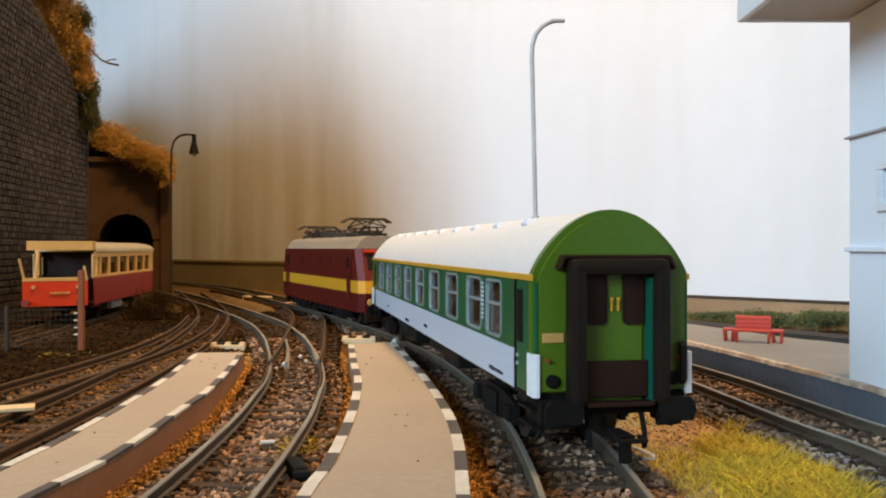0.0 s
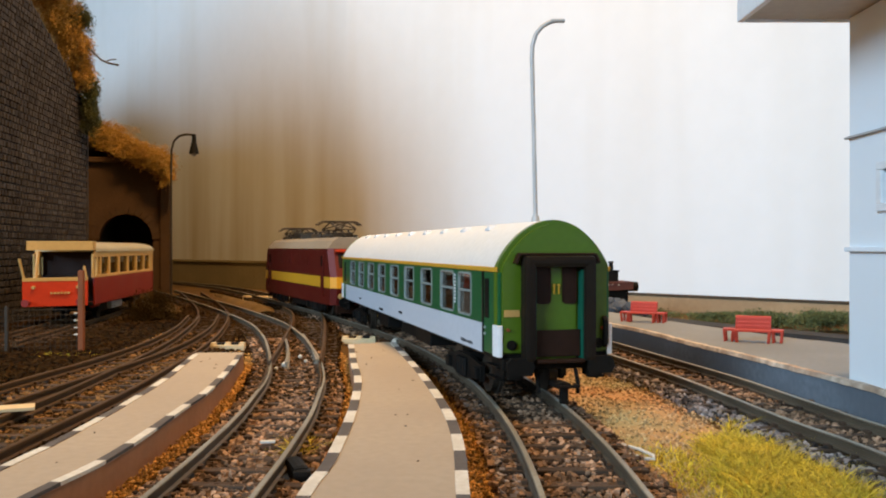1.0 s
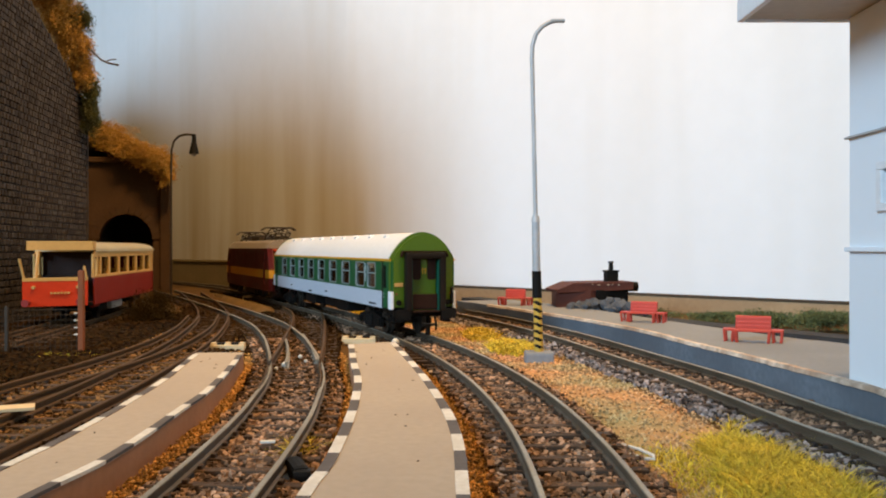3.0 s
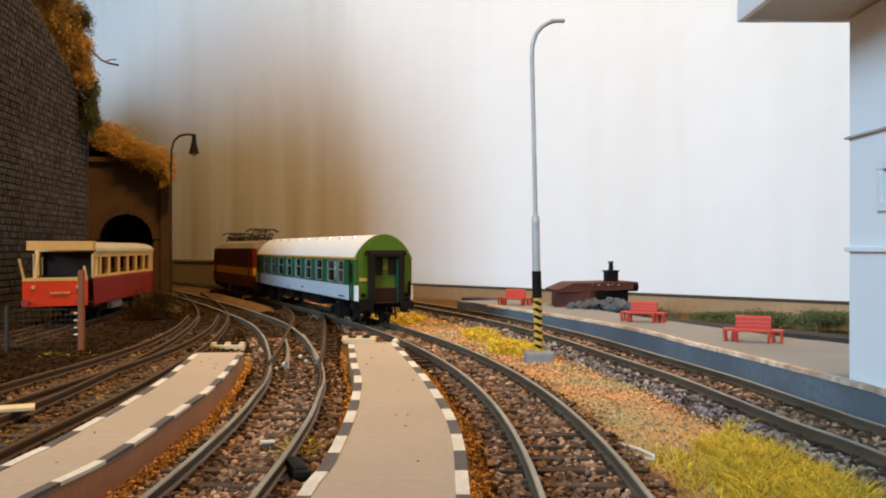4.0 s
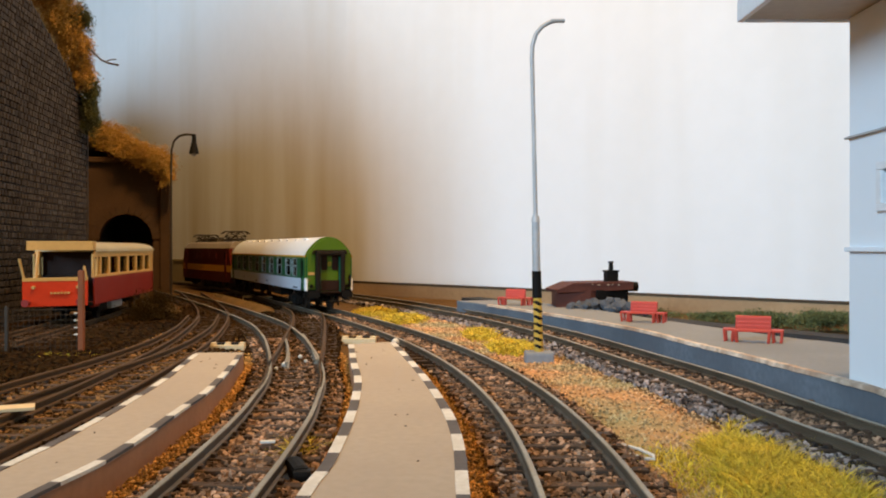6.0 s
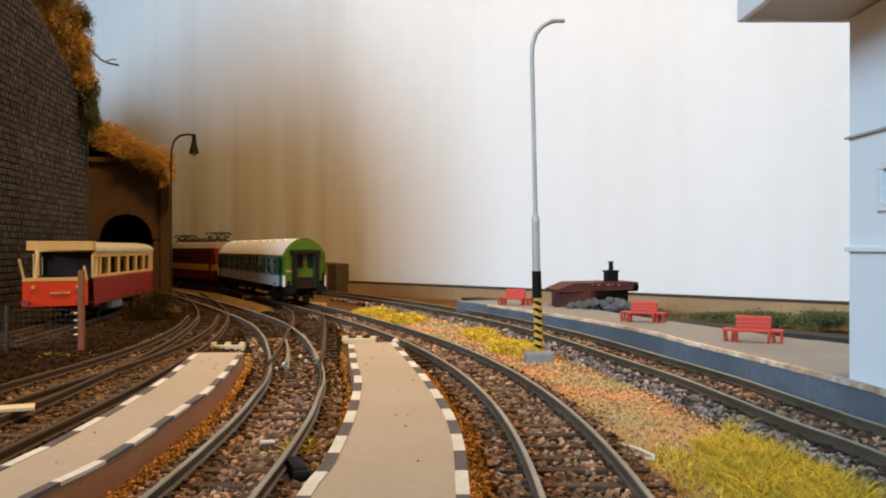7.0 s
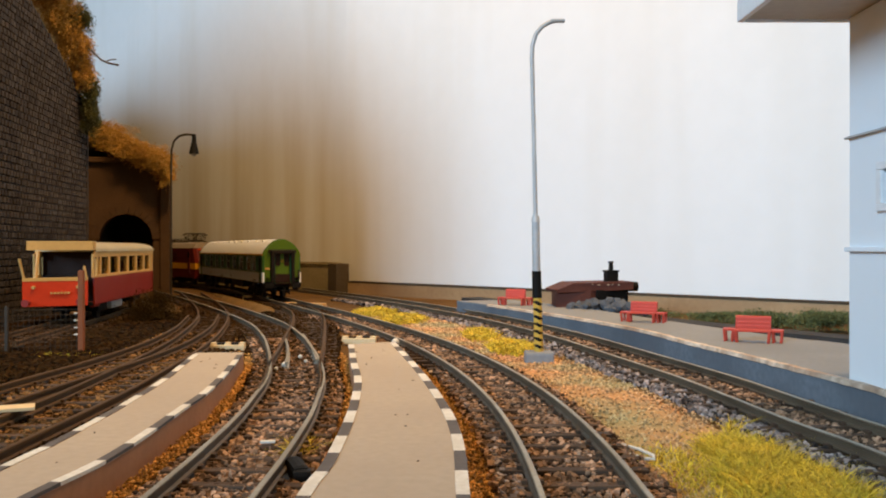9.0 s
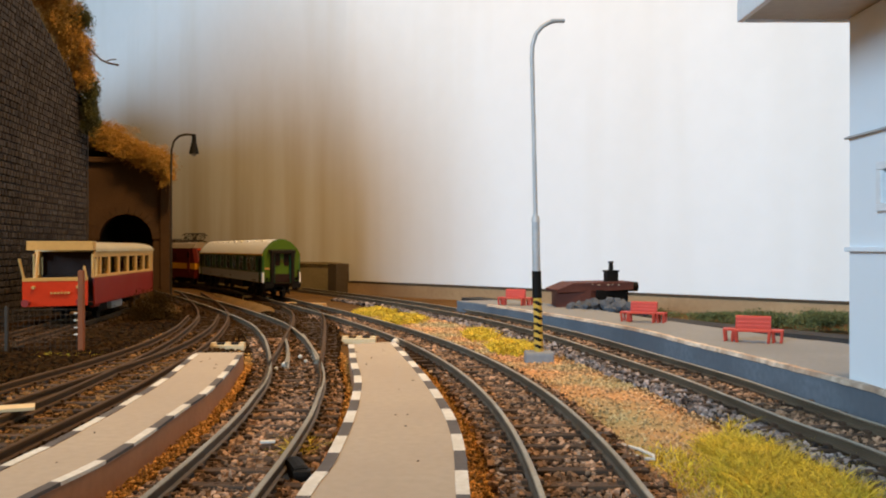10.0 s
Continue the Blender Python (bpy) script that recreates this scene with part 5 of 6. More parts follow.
# ---------------- station building and platform furniture ----------------
def station():
    t = thing("station_building", 107, 224, 5, 0, "white rendered station building with overhanging eave", "building")
    # front wall with a window opening, running towards the viewer
    bm = bmesh.new()
    outer, inner = [(-200, 0), (0, 0), (0, 95), (-200, 95)], [(-34, 44.5), (-16.5, 44.5), (-16.5, 54.5), (-34, 54.5)]
    loops = [[bm.verts.new((x, y, z)) for y, z in pts] for x, pts in ((0, outer), (4, outer), (4, inner), (0, inner))]
    for p, q in zip(loops, loops[1:] + loops[:1]):
        for k in range(4):
            bm.faces.new((p[k], p[(k + 1) % 4], q[(k + 1) % 4], q[k]))
    bmesh.ops.recalc_face_normals(bm, faces=bm.faces)
    part("front_wall", bm, STATION_WHITE, t, "smooth white rendered wall")
    bm = bmesh.new()
    box(bm, (45, -2, 47.5), (81.8, 4, 95))
    part("end_wall", bm, STATION_WHITE, t, "smooth white rendered wall")
    bm = bmesh.new()
    box(bm, (-0.5, -100, 34.2), (1.6, 201, 1.3), 0.3)
    part("string_course", bm, STATION_WHITE, t)
    bm = bmesh.new()
    box(bm, (-0.45, -100, 63.4), (1.5, 201.5, 0.6), 0.2)
    part("ledge", bm, STEEL_GREY, t, "thin grey ledge")
    w = thing("window", 0, 0, 0)
    w.parent = t
    bm = bmesh.new()
    for y0, y1, z0, z1 in ((-17.8, -15.4, 45.4, 53.6), (-35, -32.8, 45.4, 53.6), (-35, -15.4, 53.6, 55.5), (-35, -15.4, 43.5, 45.4)):
        box(bm, (-0.2, (y0 + y1) / 2, (z0 + z1) / 2), (1.6, y1 - y0, z1 - z0), 0.2)
    part("window_frame", bm, WHITE, w, "white window frame")
    bm = bmesh.new()
    box(bm, (2.0, -25, 49.5), (0.5, 17, 10))
    part("pane", bm, PANE, w)
    bm = bmesh.new()
    box(bm, (12, -25, 49.5), (1, 30, 20))
    part("room_wall", bm, MORTAR, w)
    bm = bmesh.new()
    box(bm, (28, -95, 97.4), (110, 196, 4.0), 0.6)
    e = part("eave", bm, EAVE, t, "pale overhanging eave")
    bm = bmesh.new()
    box(bm, (-27.6, -95, 97.8), (1.6, 197.6, 6.0), 0.4)
    box(bm, (28, 3.6, 97.4), (111, 1.4, 5.0), 0.4)
    part("eave_trim", bm, WHITE, e, "white eave trim")
    bm = bmesh.new()
    box(bm, (27, -95, 103), (110, 190, 8.0), 2.0)
    part("roof", bm, EAVE, t)


station()


def bench(x, y, turn):
    """A bench with a tall back in the middle, a seat before it and one on each side."""
    t = thing("bench", x, y, 5.0, turn, "small coral-red plastic platform bench with seats round its back", "bench", "red benches on the platform")
    for cx, cy, sx, sy in ((0, -3.4, 12.6, 4.6), (-8.4, -0.6, 4.2, 6.0), (8.4, -0.6, 4.2, 6.0)):
        bm = bmesh.new()
        for k in range(3):
            box(bm, (cx, cy + (k - 1) * sy / 3, 4.3), (sx, sy / 3 - 0.25, 0.8), 0.2)
        part("seat", bm, BENCH_RED, t)
        for ax in (-1, 1):
            for ay in (-1, 1):
                bm = bmesh.new()
                m4 = Matrix.Translation((cx + ax * (sx / 2 - 0.7), cy + ay * (sy / 2 - 0.6), 2.0)) @ pose(0, 0, 0, ay * -5, ax * 5, 0)
                box(bm, (0, 0, 0), (0.95, 0.95, 4.0), 0.2, m=m4)
                part("leg", bm, BENCH_RED, t)
    bm = bmesh.new()
    profile_x(bm, [(-0.9, 4.2), (0.9, 4.2), (1.6, 9.2), (0.7, 9.5), (-0.1, 9.2)], -6.1, 6.1)
    part("backrest", bm, BENCH_RED, t)
    for z in (5.4, 6.8, 8.2):
        bm = bmesh.new()
        box(bm, (0, -0.75 + (z - 4.2) * 0.17, z), (12.4, 0.5, 1.1), 0.18)
        part("slat", bm, BENCH_RED, t)
    return t


bench(114.5, 314, -24)
bench(94, 398, -28)
bench(44, 516, -24)


def hut():
    t = thing("wooden_hut", 88, 508, 5, 8, "low dark red-brown wooden hut with a black chimney", "hut")
    bm = bmesh.new()
    prism(bm, [(-24, -10), (-4, -13), (22, -4), (22, 14), (-20, 14)], 0, 10.6)
    part("wall", bm, HUT_BROWN, t, "dark red-brown boarded wall")
    part("gable", profile_y(bmesh.new(), [(-23.8, 9.6), (-14, 12.9), (22, 13.6), (22, 10.2), (-23.8, 8.6)], -12.6, 13.8), HUT_BROWN, t)
    bm = bmesh.new()
    profile_y(bm, [(-23.9, 10.2), (-14, 14.2), (22.2, 14.8), (22.2, 13.4), (-14, 12.8), (-23.9, 9.4)], -12.8, 14.2)
    part("roof", bm, HUT_BROWN, t, "dark brown felt roof")
    rng = random.Random(8)
    for k in range(5):
        bm = bmesh.new()
        box(bm, (-2.0 + 4.1 * k + rng.uniform(-1.5, 1.5), -12.95, 13.1 + rng.uniform(-0.3, 0.3)), (rng.uniform(0.6, 1.6), 0.5, rng.uniform(0.4, 0.8)), 0.1)
        part("paint_chip", bm, LIP, t, "pale chipped paint under the roof edge")
    bm = bmesh.new()
    box(bm, (10, -9.6, 6), (22, 2, 8), 0.3, 19)
    part("opening", bm, BLACK, t, "dark open front")
    bm = bmesh.new()
    box(bm, (12, -2, 17.6), (7, 7, 6.5), 0.4)
    box(bm, (12, -2, 20.8), (8.0, 8.0, 1.0), 0.3)
    rod(bm, (12, -2, 21), (12, -2, 26), 1.5, 1.2, 10)
    rod(bm, (12, -2, 25.6), (12, -2, 26.6), 1.7, 1.7, 10)
    part("chimney", bm, BLACK, t, "black square chimney with a pipe")
    bm = bmesh.new()
    rod(bm, (20, -4, 11.5), (27.5, -4, 11.5), 2.8, 2.8, 14)
    part("stove_pipe", bm, BLACK, t, "black round side pipe")


hut()


def rock_pile():
    t = thing("rock_heap", 90, 480, 5, 0, "heap of slate-grey rocks beside the hut", "rocks")
    rng = random.Random(3)
    for k in range(60):
        f = rng.random()
        x, y = 74 + 40 * f + rng.uniform(-3, 3), 488 - 22 * f + rng.uniform(-6, 6)
        s = rng.uniform(1.8, 3.6)
        bm = bmesh.new()
        m4 = Matrix.Translation((x - 90, y - 480, 0.0 + rng.uniform(0, 4.5) * math.sin(math.pi * min(max(f, 0.08), 0.92)))) @ pose(0, 0, 0, rng.uniform(0, 180), rng.uniform(0, 180), 0)
        made = bmesh.ops.create_icosphere(bm, subdivisions=1, radius=s, matrix=m4)["verts"]
        for v in made:
            v.co += Vector((rng.uniform(-1, 1), rng.uniform(-1, 1), rng.uniform(-1, 1))) * s * 0.22
        part("rock", bm, ROCK_GREY, t)


rock_pile()
tufts("hedge", FLOCK_GREEN, "dull green hedge beside the wooden strip", "hedge",
      [(205, 450, 2, 18, 14, 4.5, 3200), (228, 430, 2, 18, 14, 5, 3200), (182, 476, 0, 18, 14, 3.6, 2400), (160, 505, -1, 18, 14, 2.8, 1800), (250, 405, 2, 18, 14, 5, 2500), (130, 540, -2, 18, 14, 2.5, 1200)], 0.9, dense=2.0)


def dark_track():
    bm = bmesh.new()
    line = smooth_line([(250, 250), (190, 340), (150, 400), (122, 450), (98, 505), (66, 570), (20, 660)], 6.0)
    sweep(bm, line, [(-9, -7), (9, -7), (8, 1.5), (-8, 1.5)])
    t = whole("siding_bed", bm, TRACK_BLACK, "sooty black siding behind the platform", "trackbed", kind="structure")
    return t


dark_track()


def pendant_lamp():
    """The shaded room lamp over the layout."""
    t = thing("pendant_lamp", 120, 200, 1000, 0, "dark metal pendant lamp hanging over the layout", "lamp")
    bm = bmesh.new()
    m4 = Matrix.Translation((0, 0, 70))
    bmesh.ops.create_cone(bm, cap_ends=False, segments=32, radius1=150, radius2=40, depth=130, matrix=m4)
    sh = part("shade", bm, DARK_STEEL, t, "dark metal lamp shade")
    part("cord", rod(bmesh.new(), (0, 0, 135), (0, 0, 702), 3, 3, 8), BLACK, t)
    part("socket", rod(bmesh.new(), (0, 0, 60), (0, 0, 135), 18, 22, 14), BLACK, t)


pendant_lamp()


# ---------------- small litter and boards ----------------
def notched_board(x, y, w, turn, label):
    t = thing("notched_board", x, y, -5.4, turn, label, "board")
    bm = bmesh.new()
    box(bm, (0, 0, 2.8), (w, 3.6, 2.6), 0.4)
    for k in range(3):
        box(bm, ((k - 1) * w * 0.41, 0.4, 4.3), (w * 0.16, 3.0, 1.4), 0.4)
    part("plank", bm, BOARD_CREAM, t)
    for k in range(2):
        bm = bmesh.new()
        box(bm, ((k - 0.5) * w * 0.41, 0.4, 4.3), (w * 0.2, 2.6, 1.2), 0.3)
        part("rubber_insert", bm, BLACK, t)


notched_board(-38, 386, 15.5, -4, "cream notched crossing board at the platform end")
notched_board(-91, 360, 14.5, 4, "cream notched crossing board near the rails")


def litter():
    bm = bmesh.new()
    tube(bm, [(36.2, 191, -3.9), (38.6, 186, -3.2), (41.4, 179.5, -2.9), (43.2, 174.5, -3.0), (42.8, 172.4, -3.2), (41.2, 173.6, -3.4), (39.4, 178, -3.6), (37.6, 183, -3.8)], 0.36, 6)
    whole("plastic_loop", bm, KERB_WHITE, "small white plastic loop on the sand", "litter")
    bm = bmesh.new()
    box(bm, (-106, 206, 0.6), (13, 6, 0.9), 0.2, 25)
    whole("wood_offcut", bm, BOARD_CREAM, "pale wood offcut lying across rails", "offcut")
    bm = bmesh.new()
    box(bm, (-27.5, 160, -2.2), (3.2, 9.5, 3.4), 1.1, 20)
    box(bm, (-26.0, 156.4, -2.3), (3.6, 4.0, 2.6), 1.0, 10)
    whole("point_motor", bm, BLACK, "small black point motor cover beside rails", "cover")
    bm = bmesh.new()
    box(bm, (-37.5, 182, -1.9), (3.2, 1.4, 0.5), 0.15, 8)
    whole("paper_scrap", bm, KERB_WHITE, "small white paper scrap between rails", "litter")
    bm = bmesh.new()
    bmesh.ops.create_icosphere(bm, subdivisions=2, radius=2.0, matrix=Matrix.Translation((-19.5, 349, 1.0)) @ Matrix.Diagonal((0.8, 1.6, 0.8, 1)))
    whole("white_stone", bm, KERB_WHITE, "white stone at the platform corner", "stone")
    bm = bmesh.new()
    for x, y, s in ((-56, 300, 1.1), (-54, 322, 0.9), (-57, 290, 0.8), (-50, 310, 0.7)):
        bmesh.ops.create_icosphere(bm, subdivisions=1, radius=s, matrix=Matrix.Translation((x, y, -1.6)))
    whole("pale_pebbles", bm, KERB_WHITE, "few pale pebbles between the turnout rails", "pebbles", kind="stuff")
    bm = bmesh.new()
    box(bm, (-157, 720, -3), (24, 8, 4), 0.8, -15)
    whole("board_end", bm, BOARD_CREAM, "pale board end lying by the far track", "board")
    bm = bmesh.new()
    box(bm, (-104, 645, -3.4), (34, 6, 3), 0.8, -25)
    whole("sand_ridge", bm, CRUMB, "low sandy ridge beside the main line", "ridge", kind="stuff")


litter()


# ---------------- turnout blades ----------------
def blades():
    t = thing("turnout_blades", 0, 0, 0, 0, "pair of worn turnout blades and check rails", "turnout")
    for pts in ([(-54.5, 296), (-61, 335), (-69.5, 375)], [(-45, 304), (-54, 348), (-65, 394)]):
        part("blade", sweep(bmesh.new(), smooth_line(pts, 4.0), [(u, v - 0.15) for u, v in RAIL]), RAIL_TOP, t)


blades()


# ---------------- ballast, scatter and grass ----------------
CUBE = np.array([(-1, -1, -1), (1, -1, -1), (1, 1, -1), (-1, 1, -1), (-1, -1, 1), (1, -1, 1), (1, 1, 1), (-1, 1, 1)], float) * 0.5
QUADS = np.array([(0, 3, 2, 1), (4, 5, 6, 7), (0, 1, 5, 4), (1, 2, 6, 5), (2, 3, 7, 6), (3, 0, 4, 7)])


def stones(name, centres, sizes, material, label, category, flat=0.8, seed=1):
    """Angular stones, each a jittered and turned block, joined."""
    rng = np.random.default_rng(seed)
    n = len(centres)
    v = np.repeat(CUBE[None], n, 0) * (1 + rng.uniform(-0.4, 0.4, (n, 8, 3)))
    v[:, :, 2] *= flat
    a = rng.uniform(0, math.tau, n)
    b = rng.uniform(-0.7, 0.7, n)
    ca, sa, cb, sb = np.cos(a)[:, None], np.sin(a)[:, None], np.cos(b)[:, None], np.sin(b)[:, None]
    x, y, z = v[:, :, 0], v[:, :, 1], v[:, :, 2]
    y, z = y * cb - z * sb, y * sb + z * cb
    x, y = x * ca - y * sa, x * sa + y * ca
    v = np.stack([x, y, z], 2) * np.asarray(sizes)[:, None, None] + np.asarray(centres)[:, None, :]
    faces = (QUADS[None] + 8 * np.arange(n)[:, None, None]).reshape(-1, 4)
    me = bpy.data.meshes.new(name)
    me.from_pydata((v.reshape(-1, 3) * MM).tolist(), [], faces.tolist())
    me.materials.append(material)
    return tagged(new(name, me), label, category, kind="stuff")


def ballast(line, material, label, y_to, seed, shoulder=19.0, skip=None, dens=1.0, coarse=1.0, band=(-99, 99), y_from=70):
    rng = np.random.default_rng(seed)
    pts, sizes = [], []
    n = normals(line)
    since = 0.0
    for i in range(1, len(line) - 1):
        p, q = line[i], n[i]
        since += 2.0
        if since >= 8.2:
            since = 0.0
        if not y_from < p.y < y_to:
            continue
        big = 1.0 if p.y < 330 else 1.5
        for _ in range(int(rng.poisson((105 if big == 1.0 else 32) * dens))):
            u = rng.uniform(-shoulder, shoulder)
            if not band[0] < u < band[1]:
                continue
            s = rng.uniform(0.45, 1.15) * big * coarse
            if min(abs(u - 8.6), abs(u + 8.6)) < 1.0 + s * 0.45:
                continue
            if abs(u) < 14.5 and since < 2.0 and rng.random() < 0.6:
                continue
            x, y = p.x + q.x * u + rng.uniform(-1, 1), p.y + q.y * u + rng.uniform(-1, 1)
            if skip and skip(x, y):
                continue
            edge = max(abs(u) - 15, 0) / 4
            pts.append((x, y, -3.3 - 0.9 * edge + rng.uniform(-0.7, 0.55)))
            sizes.append(s)
    return stones("ballast", np.array(pts), np.array(sizes), material, label, "ballast", seed=seed)


ballast(MAIN, BALLAST_BROWN, "coarse brown and grey ballast stones round the track", 540, 11, 15.5, skip=lambda x, y: x < 4.5 - max(y - 160, 0) ** 1.55 / 300 - 0 and y < 345)
ballast(LINE_1, BALLAST_BROWN, "rusty brown ballast stones between rails", 400, 12, 14)
ballast(LINE_1, BALLAST_SHADED, "dark brown ballast stones on the line into the tunnel", 760, 19, 14, y_from=400)
ballast(MAIN, BALLAST_SHADED, "dark brown ballast stones under the far main line", 860, 20, 15.5, y_from=540)
ballast(LINK, BALLAST_SHADED, "brown ballast stones under the turnout", 560, 16, 15, dens=0.7)
ballast(RIGHT, BALLAST_GREY, "grey and violet ballast stones beside the platform", 720, 13, 17.5, skip=lambda x, y: x > 105, dens=0.75, coarse=1.12, band=(-99, -8.6))
ballast(RIGHT, BALLAST_BROWN, "brown ballast stones between the rails beside the platform", 720, 18, 17.5, skip=lambda x, y: x > 105, dens=0.8, band=(-8.6, 99))
ballast(LINE_2, BALLAST_OLD, "brown ballast stones on dim tracks", 330, 14, 16)
ballast(LINE_2, BALLAST_SHADED, "dark brown ballast stones on dim tracks", 620, 24, 16, y_from=330)
ballast(LINE_4, BALLAST_SHADED, "dark brown ballast stones under the railcar", 700, 17, 22)
ballast(LINE_3, BALLAST_OLD, "brown ballast stones on dim tracks", 420, 15, 16)


def shoulder_stones():
    """Pale grey stones strewn between the island platform and the main line."""
    rng = np.random.default_rng(51)
    pts = []
    for p, q in zip(MAIN, normals(MAIN)):
        if 100 < p.y < 300:
            for _ in range(rng.poisson(5)):
                u = rng.uniform(-14.5, -10.2)
                pts.append((p.x + q.x * u, p.y + q.y * u, -3.2 + rng.uniform(-0.4, 0.4)))
    stones("ballast", np.array(pts), rng.uniform(0.5, 1.15, len(pts)), BALLAST_GREY, "pale grey stones strewn beside the island platform", "ballast", seed=52)


shoulder_stones()


def scatter(name, material, label, region, n, size, seed, zlo=-5.3, zhi=-4.0):
    rng = np.random.default_rng(seed)
    pts = []
    while len(pts) < n:
        x, y = rng.uniform(-250, 110), 90 + 465 * rng.random() ** 1.3
        if region(x, y):
            pts.append((x, y, rng.uniform(zlo, zhi)))
    sizes = rng.uniform(0.5, 1.0, n) * size * (1 + np.maximum(np.array(pts)[:, 1] - 200, 0) / 300)
    return stones(name, np.array(pts), sizes, material, label, "scatter", seed=seed)


def specks():
    """Small dark crumbs lying on the narrow platforms."""
    rng = np.random.default_rng(41)
    pts = []
    for _ in range(12):
        y = rng.uniform(125, 320)
        x = -9 - max(y - 180, 0) ** 1.3 / 34 + rng.uniform(-7, 7)
        pts.append((x, y, 2.1))
    for _ in range(6):
        y = rng.uniform(135, 300)
        pts.append((-68 - max(y - 200, 0) * 0.11 + rng.uniform(-4, 4), y, 2.1))
    stones("platform_specks", np.array(pts), rng.uniform(0.2, 0.42, len(pts)), PORTAL, "few small brown crumbs on platform tops", "crumbs", 0.4, 42)


specks()


def line_x(line, y):
    k = min(range(len(line)), key=lambda i: abs(line[i].y - y))
    return line[k].x


MAIN_X = [line_x(MAIN, y) for y in range(80, 560)]
RIGHT_X = [line_x(RIGHT, y) for y in range(80, 560)]
ONE_X = [line_x(LINE_1, y) for y in range(80, 560)]


def between(x, y):
    k = int(y) - 80
    return MAIN_X[k] + 12.5 < x < RIGHT_X[k] - 17


def beside_platform(x, y):
    k = int(y) - 80
    return (MAIN_X[k] - 22 < x < MAIN_X[k] - 13 or ONE_X[k] - 24 < x < ONE_X[k] - 12 or ONE_X[k] + 12 < x < ONE_X[k] + 22) and y < 420


scatter("sand_scatter", CRUMB, "orange and olive sandy scatter between tracks", between, 16000, 0.5, 21, -4.7, -4.1)
def left_ground(x, y):
    return x < -78 and y > 150 and x > -0.56 * y - 6


scatter("earth_scatter", CRUMB_EARTH_SHADED, "dark brown earth scatter among dim tracks", left_ground, 22000, 1.5, 23)
scatter("rust_scatter", CRUMB_DARK, "rust-orange scatter along the platform edges", beside_platform, 26000, 0.55, 22, -5.0, -3.8)


def grass(name, label, patches, seed):
    """Static grass: thin pointed blades leaning every way, in patches with ragged edges."""
    rng = np.random.default_rng(seed)
    verts, faces = [], []
    for cx, cy, rx, ry, n, h in patches:
        for _ in range(n):
            a, r = rng.uniform(0, math.tau), math.sqrt(rng.random()) * rng.uniform(0.75, 1.15)
            x, y = cx + rx * r * math.cos(a), cy + ry * r * math.sin(a)
            lean = rng.normal(0, 0.85, 2)
            hh = h * rng.uniform(0.5, 1.2)
            w = 0.12 * rng.uniform(0.7, 1.3) * (1 + max(cy - 200, 0) / 150)
            t = rng.uniform(0, math.pi)
            dx, dy = w * math.cos(t), w * math.sin(t)
            k = len(verts)
            z = -5.2
            verts += [(x - dx, y - dy, z), (x + dx, y + dy, z), (x + lean[0] * hh * 0.35 + dx * 0.7, y + lean[1] * hh * 0.35 + dy * 0.7, z + hh * 0.6),
                      (x + lean[0] * hh * 0.35 - dx * 0.7, y + lean[1] * hh * 0.35 - dy * 0.7, z + hh * 0.6), (x + lean[0] * hh, y + lean[1] * hh, z + hh * 0.9)]
            faces += [(k, k + 1, k + 2, k + 3), (k + 3, k + 2, k + 4)]
    me = bpy.data.meshes.new(name)
    me.from_pydata([(a * MM, b * MM, c * MM) for a, b, c in verts], [], faces)
    me.materials.append(GRASS)
    return tagged(new(name, me), label, "grass", kind="stuff")


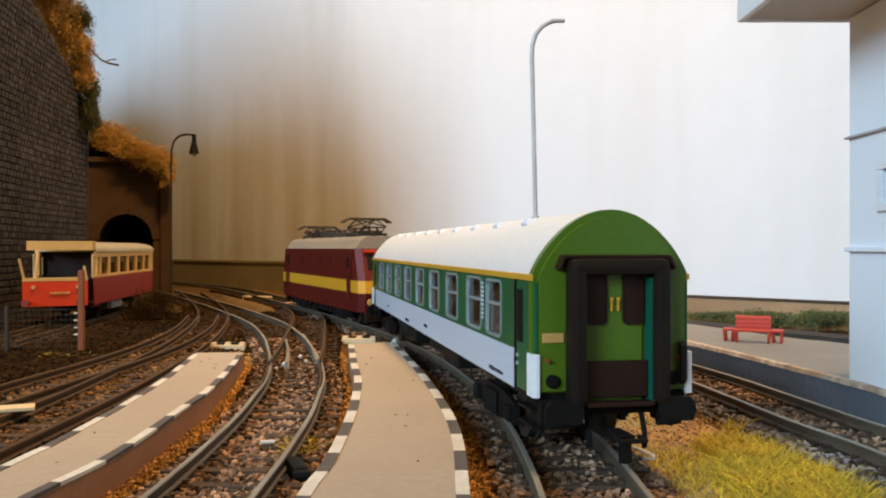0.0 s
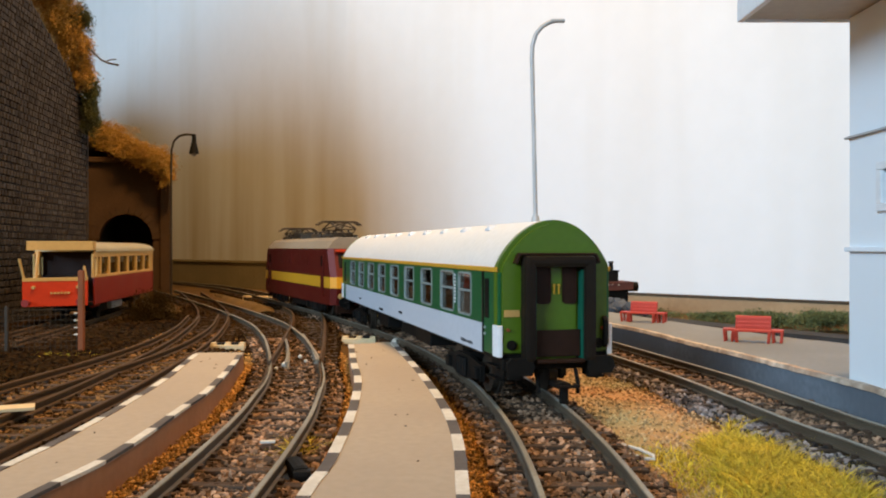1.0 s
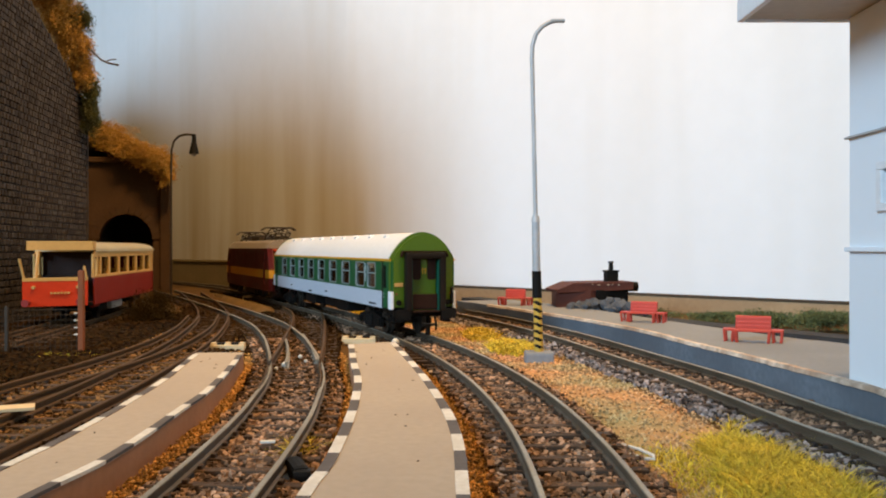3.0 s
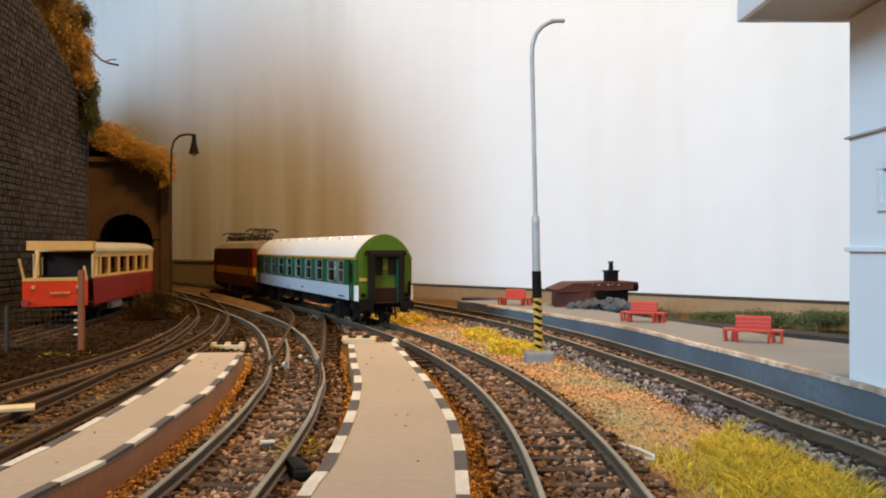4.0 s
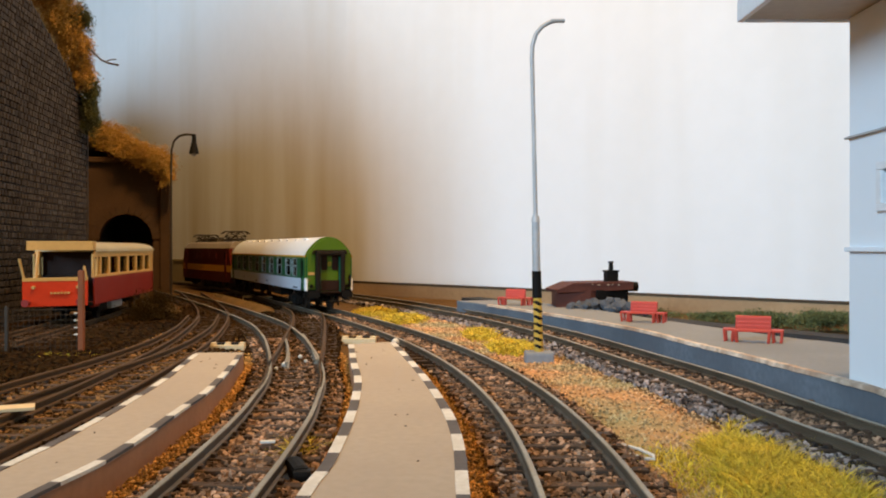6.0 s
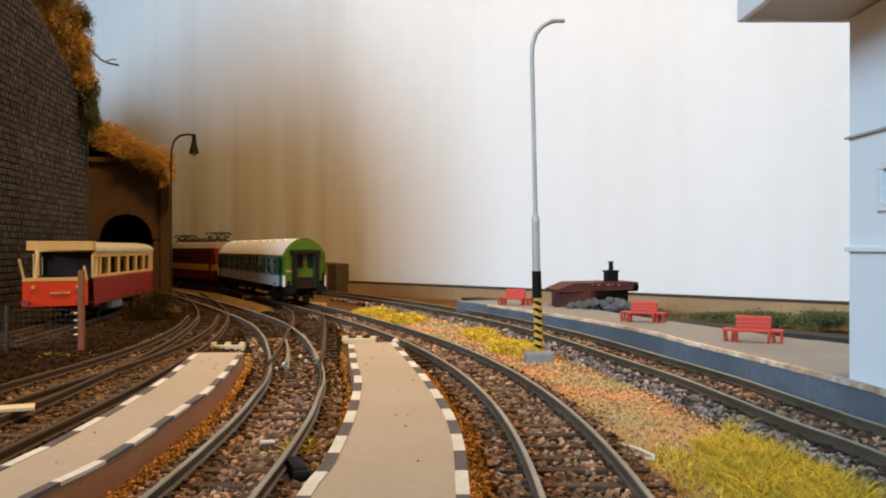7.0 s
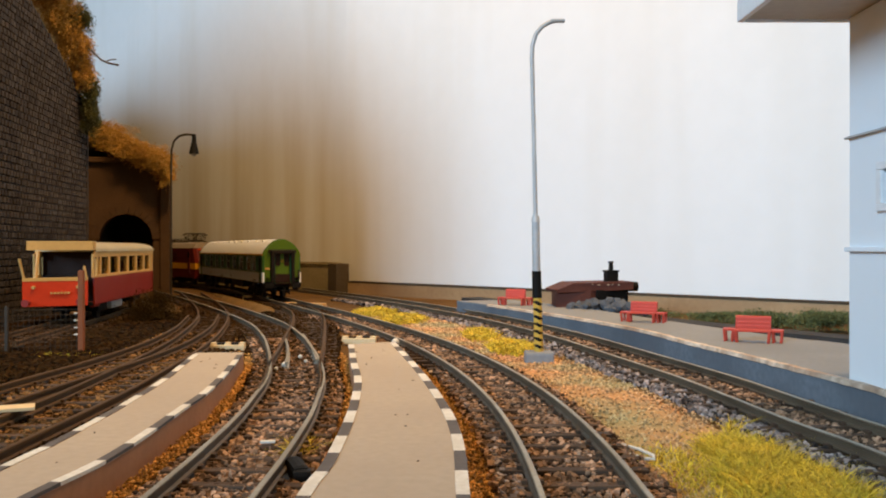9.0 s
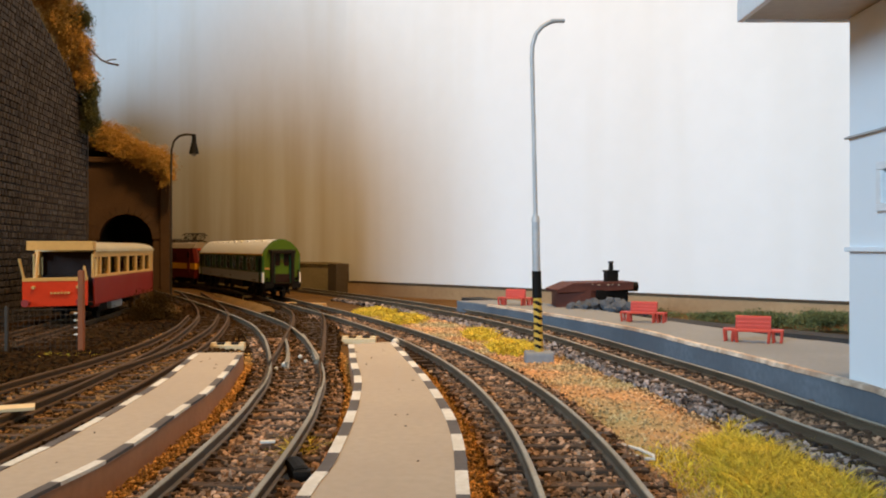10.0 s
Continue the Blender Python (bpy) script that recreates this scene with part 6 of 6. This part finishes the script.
grass("grass_patch", "bright yellow-green static grass tufts on sand", [(63, 152, 11, 24, 13000, 4.4), (63, 180, 8, 12, 4000, 4.2), (66, 120, 12, 16, 5000, 4.2), (50, 158, 8, 18, 700, 3.0), (48, 175, 7, 12, 400, 2.6), (70, 203, 2.5, 4, 160, 4.2), (-30, 180, 3, 7, 350, 4.0)], 31)
grass("grass_patch", "yellow-green static grass strip beside the main line", [(30, 372, 10, 27, 4200, 3.4), (19, 428, 9, 30, 2600, 3.2), (-24, 520, 14, 36, 2600, 3.4), (-46, 578, 14, 44, 2200, 3.2), (-148, 346, 22, 6, 600, 2.0)], 32)


def motions():
    """The coach and the locomotive run along the bend and slow to a stop; their wheels roll."""
    ys = [p.y for p in MAIN]

    def at(s):
        i = min(max(int(s / 2.0), 0), len(MAIN) - 2)
        return MAIN[i].lerp(MAIN[i + 1], s / 2.0 - i)

    def place(s, wheelbase):
        """The pose of a vehicle whose rear bogie stands s along the line."""
        a = at(s)
        hi = s + wheelbase
        for _ in range(6):
            hi += wheelbase - (at(hi) - a).length
        b = at(hi)
        d = (b - a).normalized()
        return (a + b) / 2, math.degrees(math.atan2(-d.x, d.y)), hi

    times = [(0.0, 194.0), (0.5, 220.2), (1.0, 250.7), (1.5, 281.9), (2.0, 328.0), (2.5, 375.6), (3.0, 412.5), (3.5, 443.0), (4.0, 470.5), (4.5, 496.9),
             (5.0, 524.0), (5.5, 545.5), (6.0, 572.0), (6.5, 601.0), (7.0, 630.0), (7.5, 663.0), (8.0, 688.6), (8.5, 698.3), (9.0, 699.7), (9.5, 700.4), (10.0, 700.6)]
    coach_rows, loco_rows, runs = [], [], []
    for t, y in times:
        s = next(i for i in range(len(ys)) if ys[i] > y)
        s = (s - 1 + (y - ys[s - 1]) / (ys[s] - ys[s - 1])) * 2.0
        runs.append((t, s))
        c, turn, front = place(s, 0.70 * COACH_L)
        coach_rows.append((t, pose(c.x * MM, c.y * MM, 0, 0, 0, turn)))
        c, turn, front = place(front + 0.15 * COACH_L + 9 + 43, 98.0)
        loco_rows.append((t, pose(c.x * MM, c.y * MM, 0, 0, 0, turn)))
    walk(COACH, coach_rows)
    walk(LOCO, loco_rows)
    for w, y, r in WHEELS:
        rows = []
        for k in range(0, 151):
            t = k / 15
            s = float(np.interp(t, [q[0] for q in runs], [q[1] for q in runs]))
            rows.append((t, pose(0, y * MM, r * MM, -math.degrees((s - runs[0][1]) / r), 0, 0)))
        walk(w, rows)


motions()
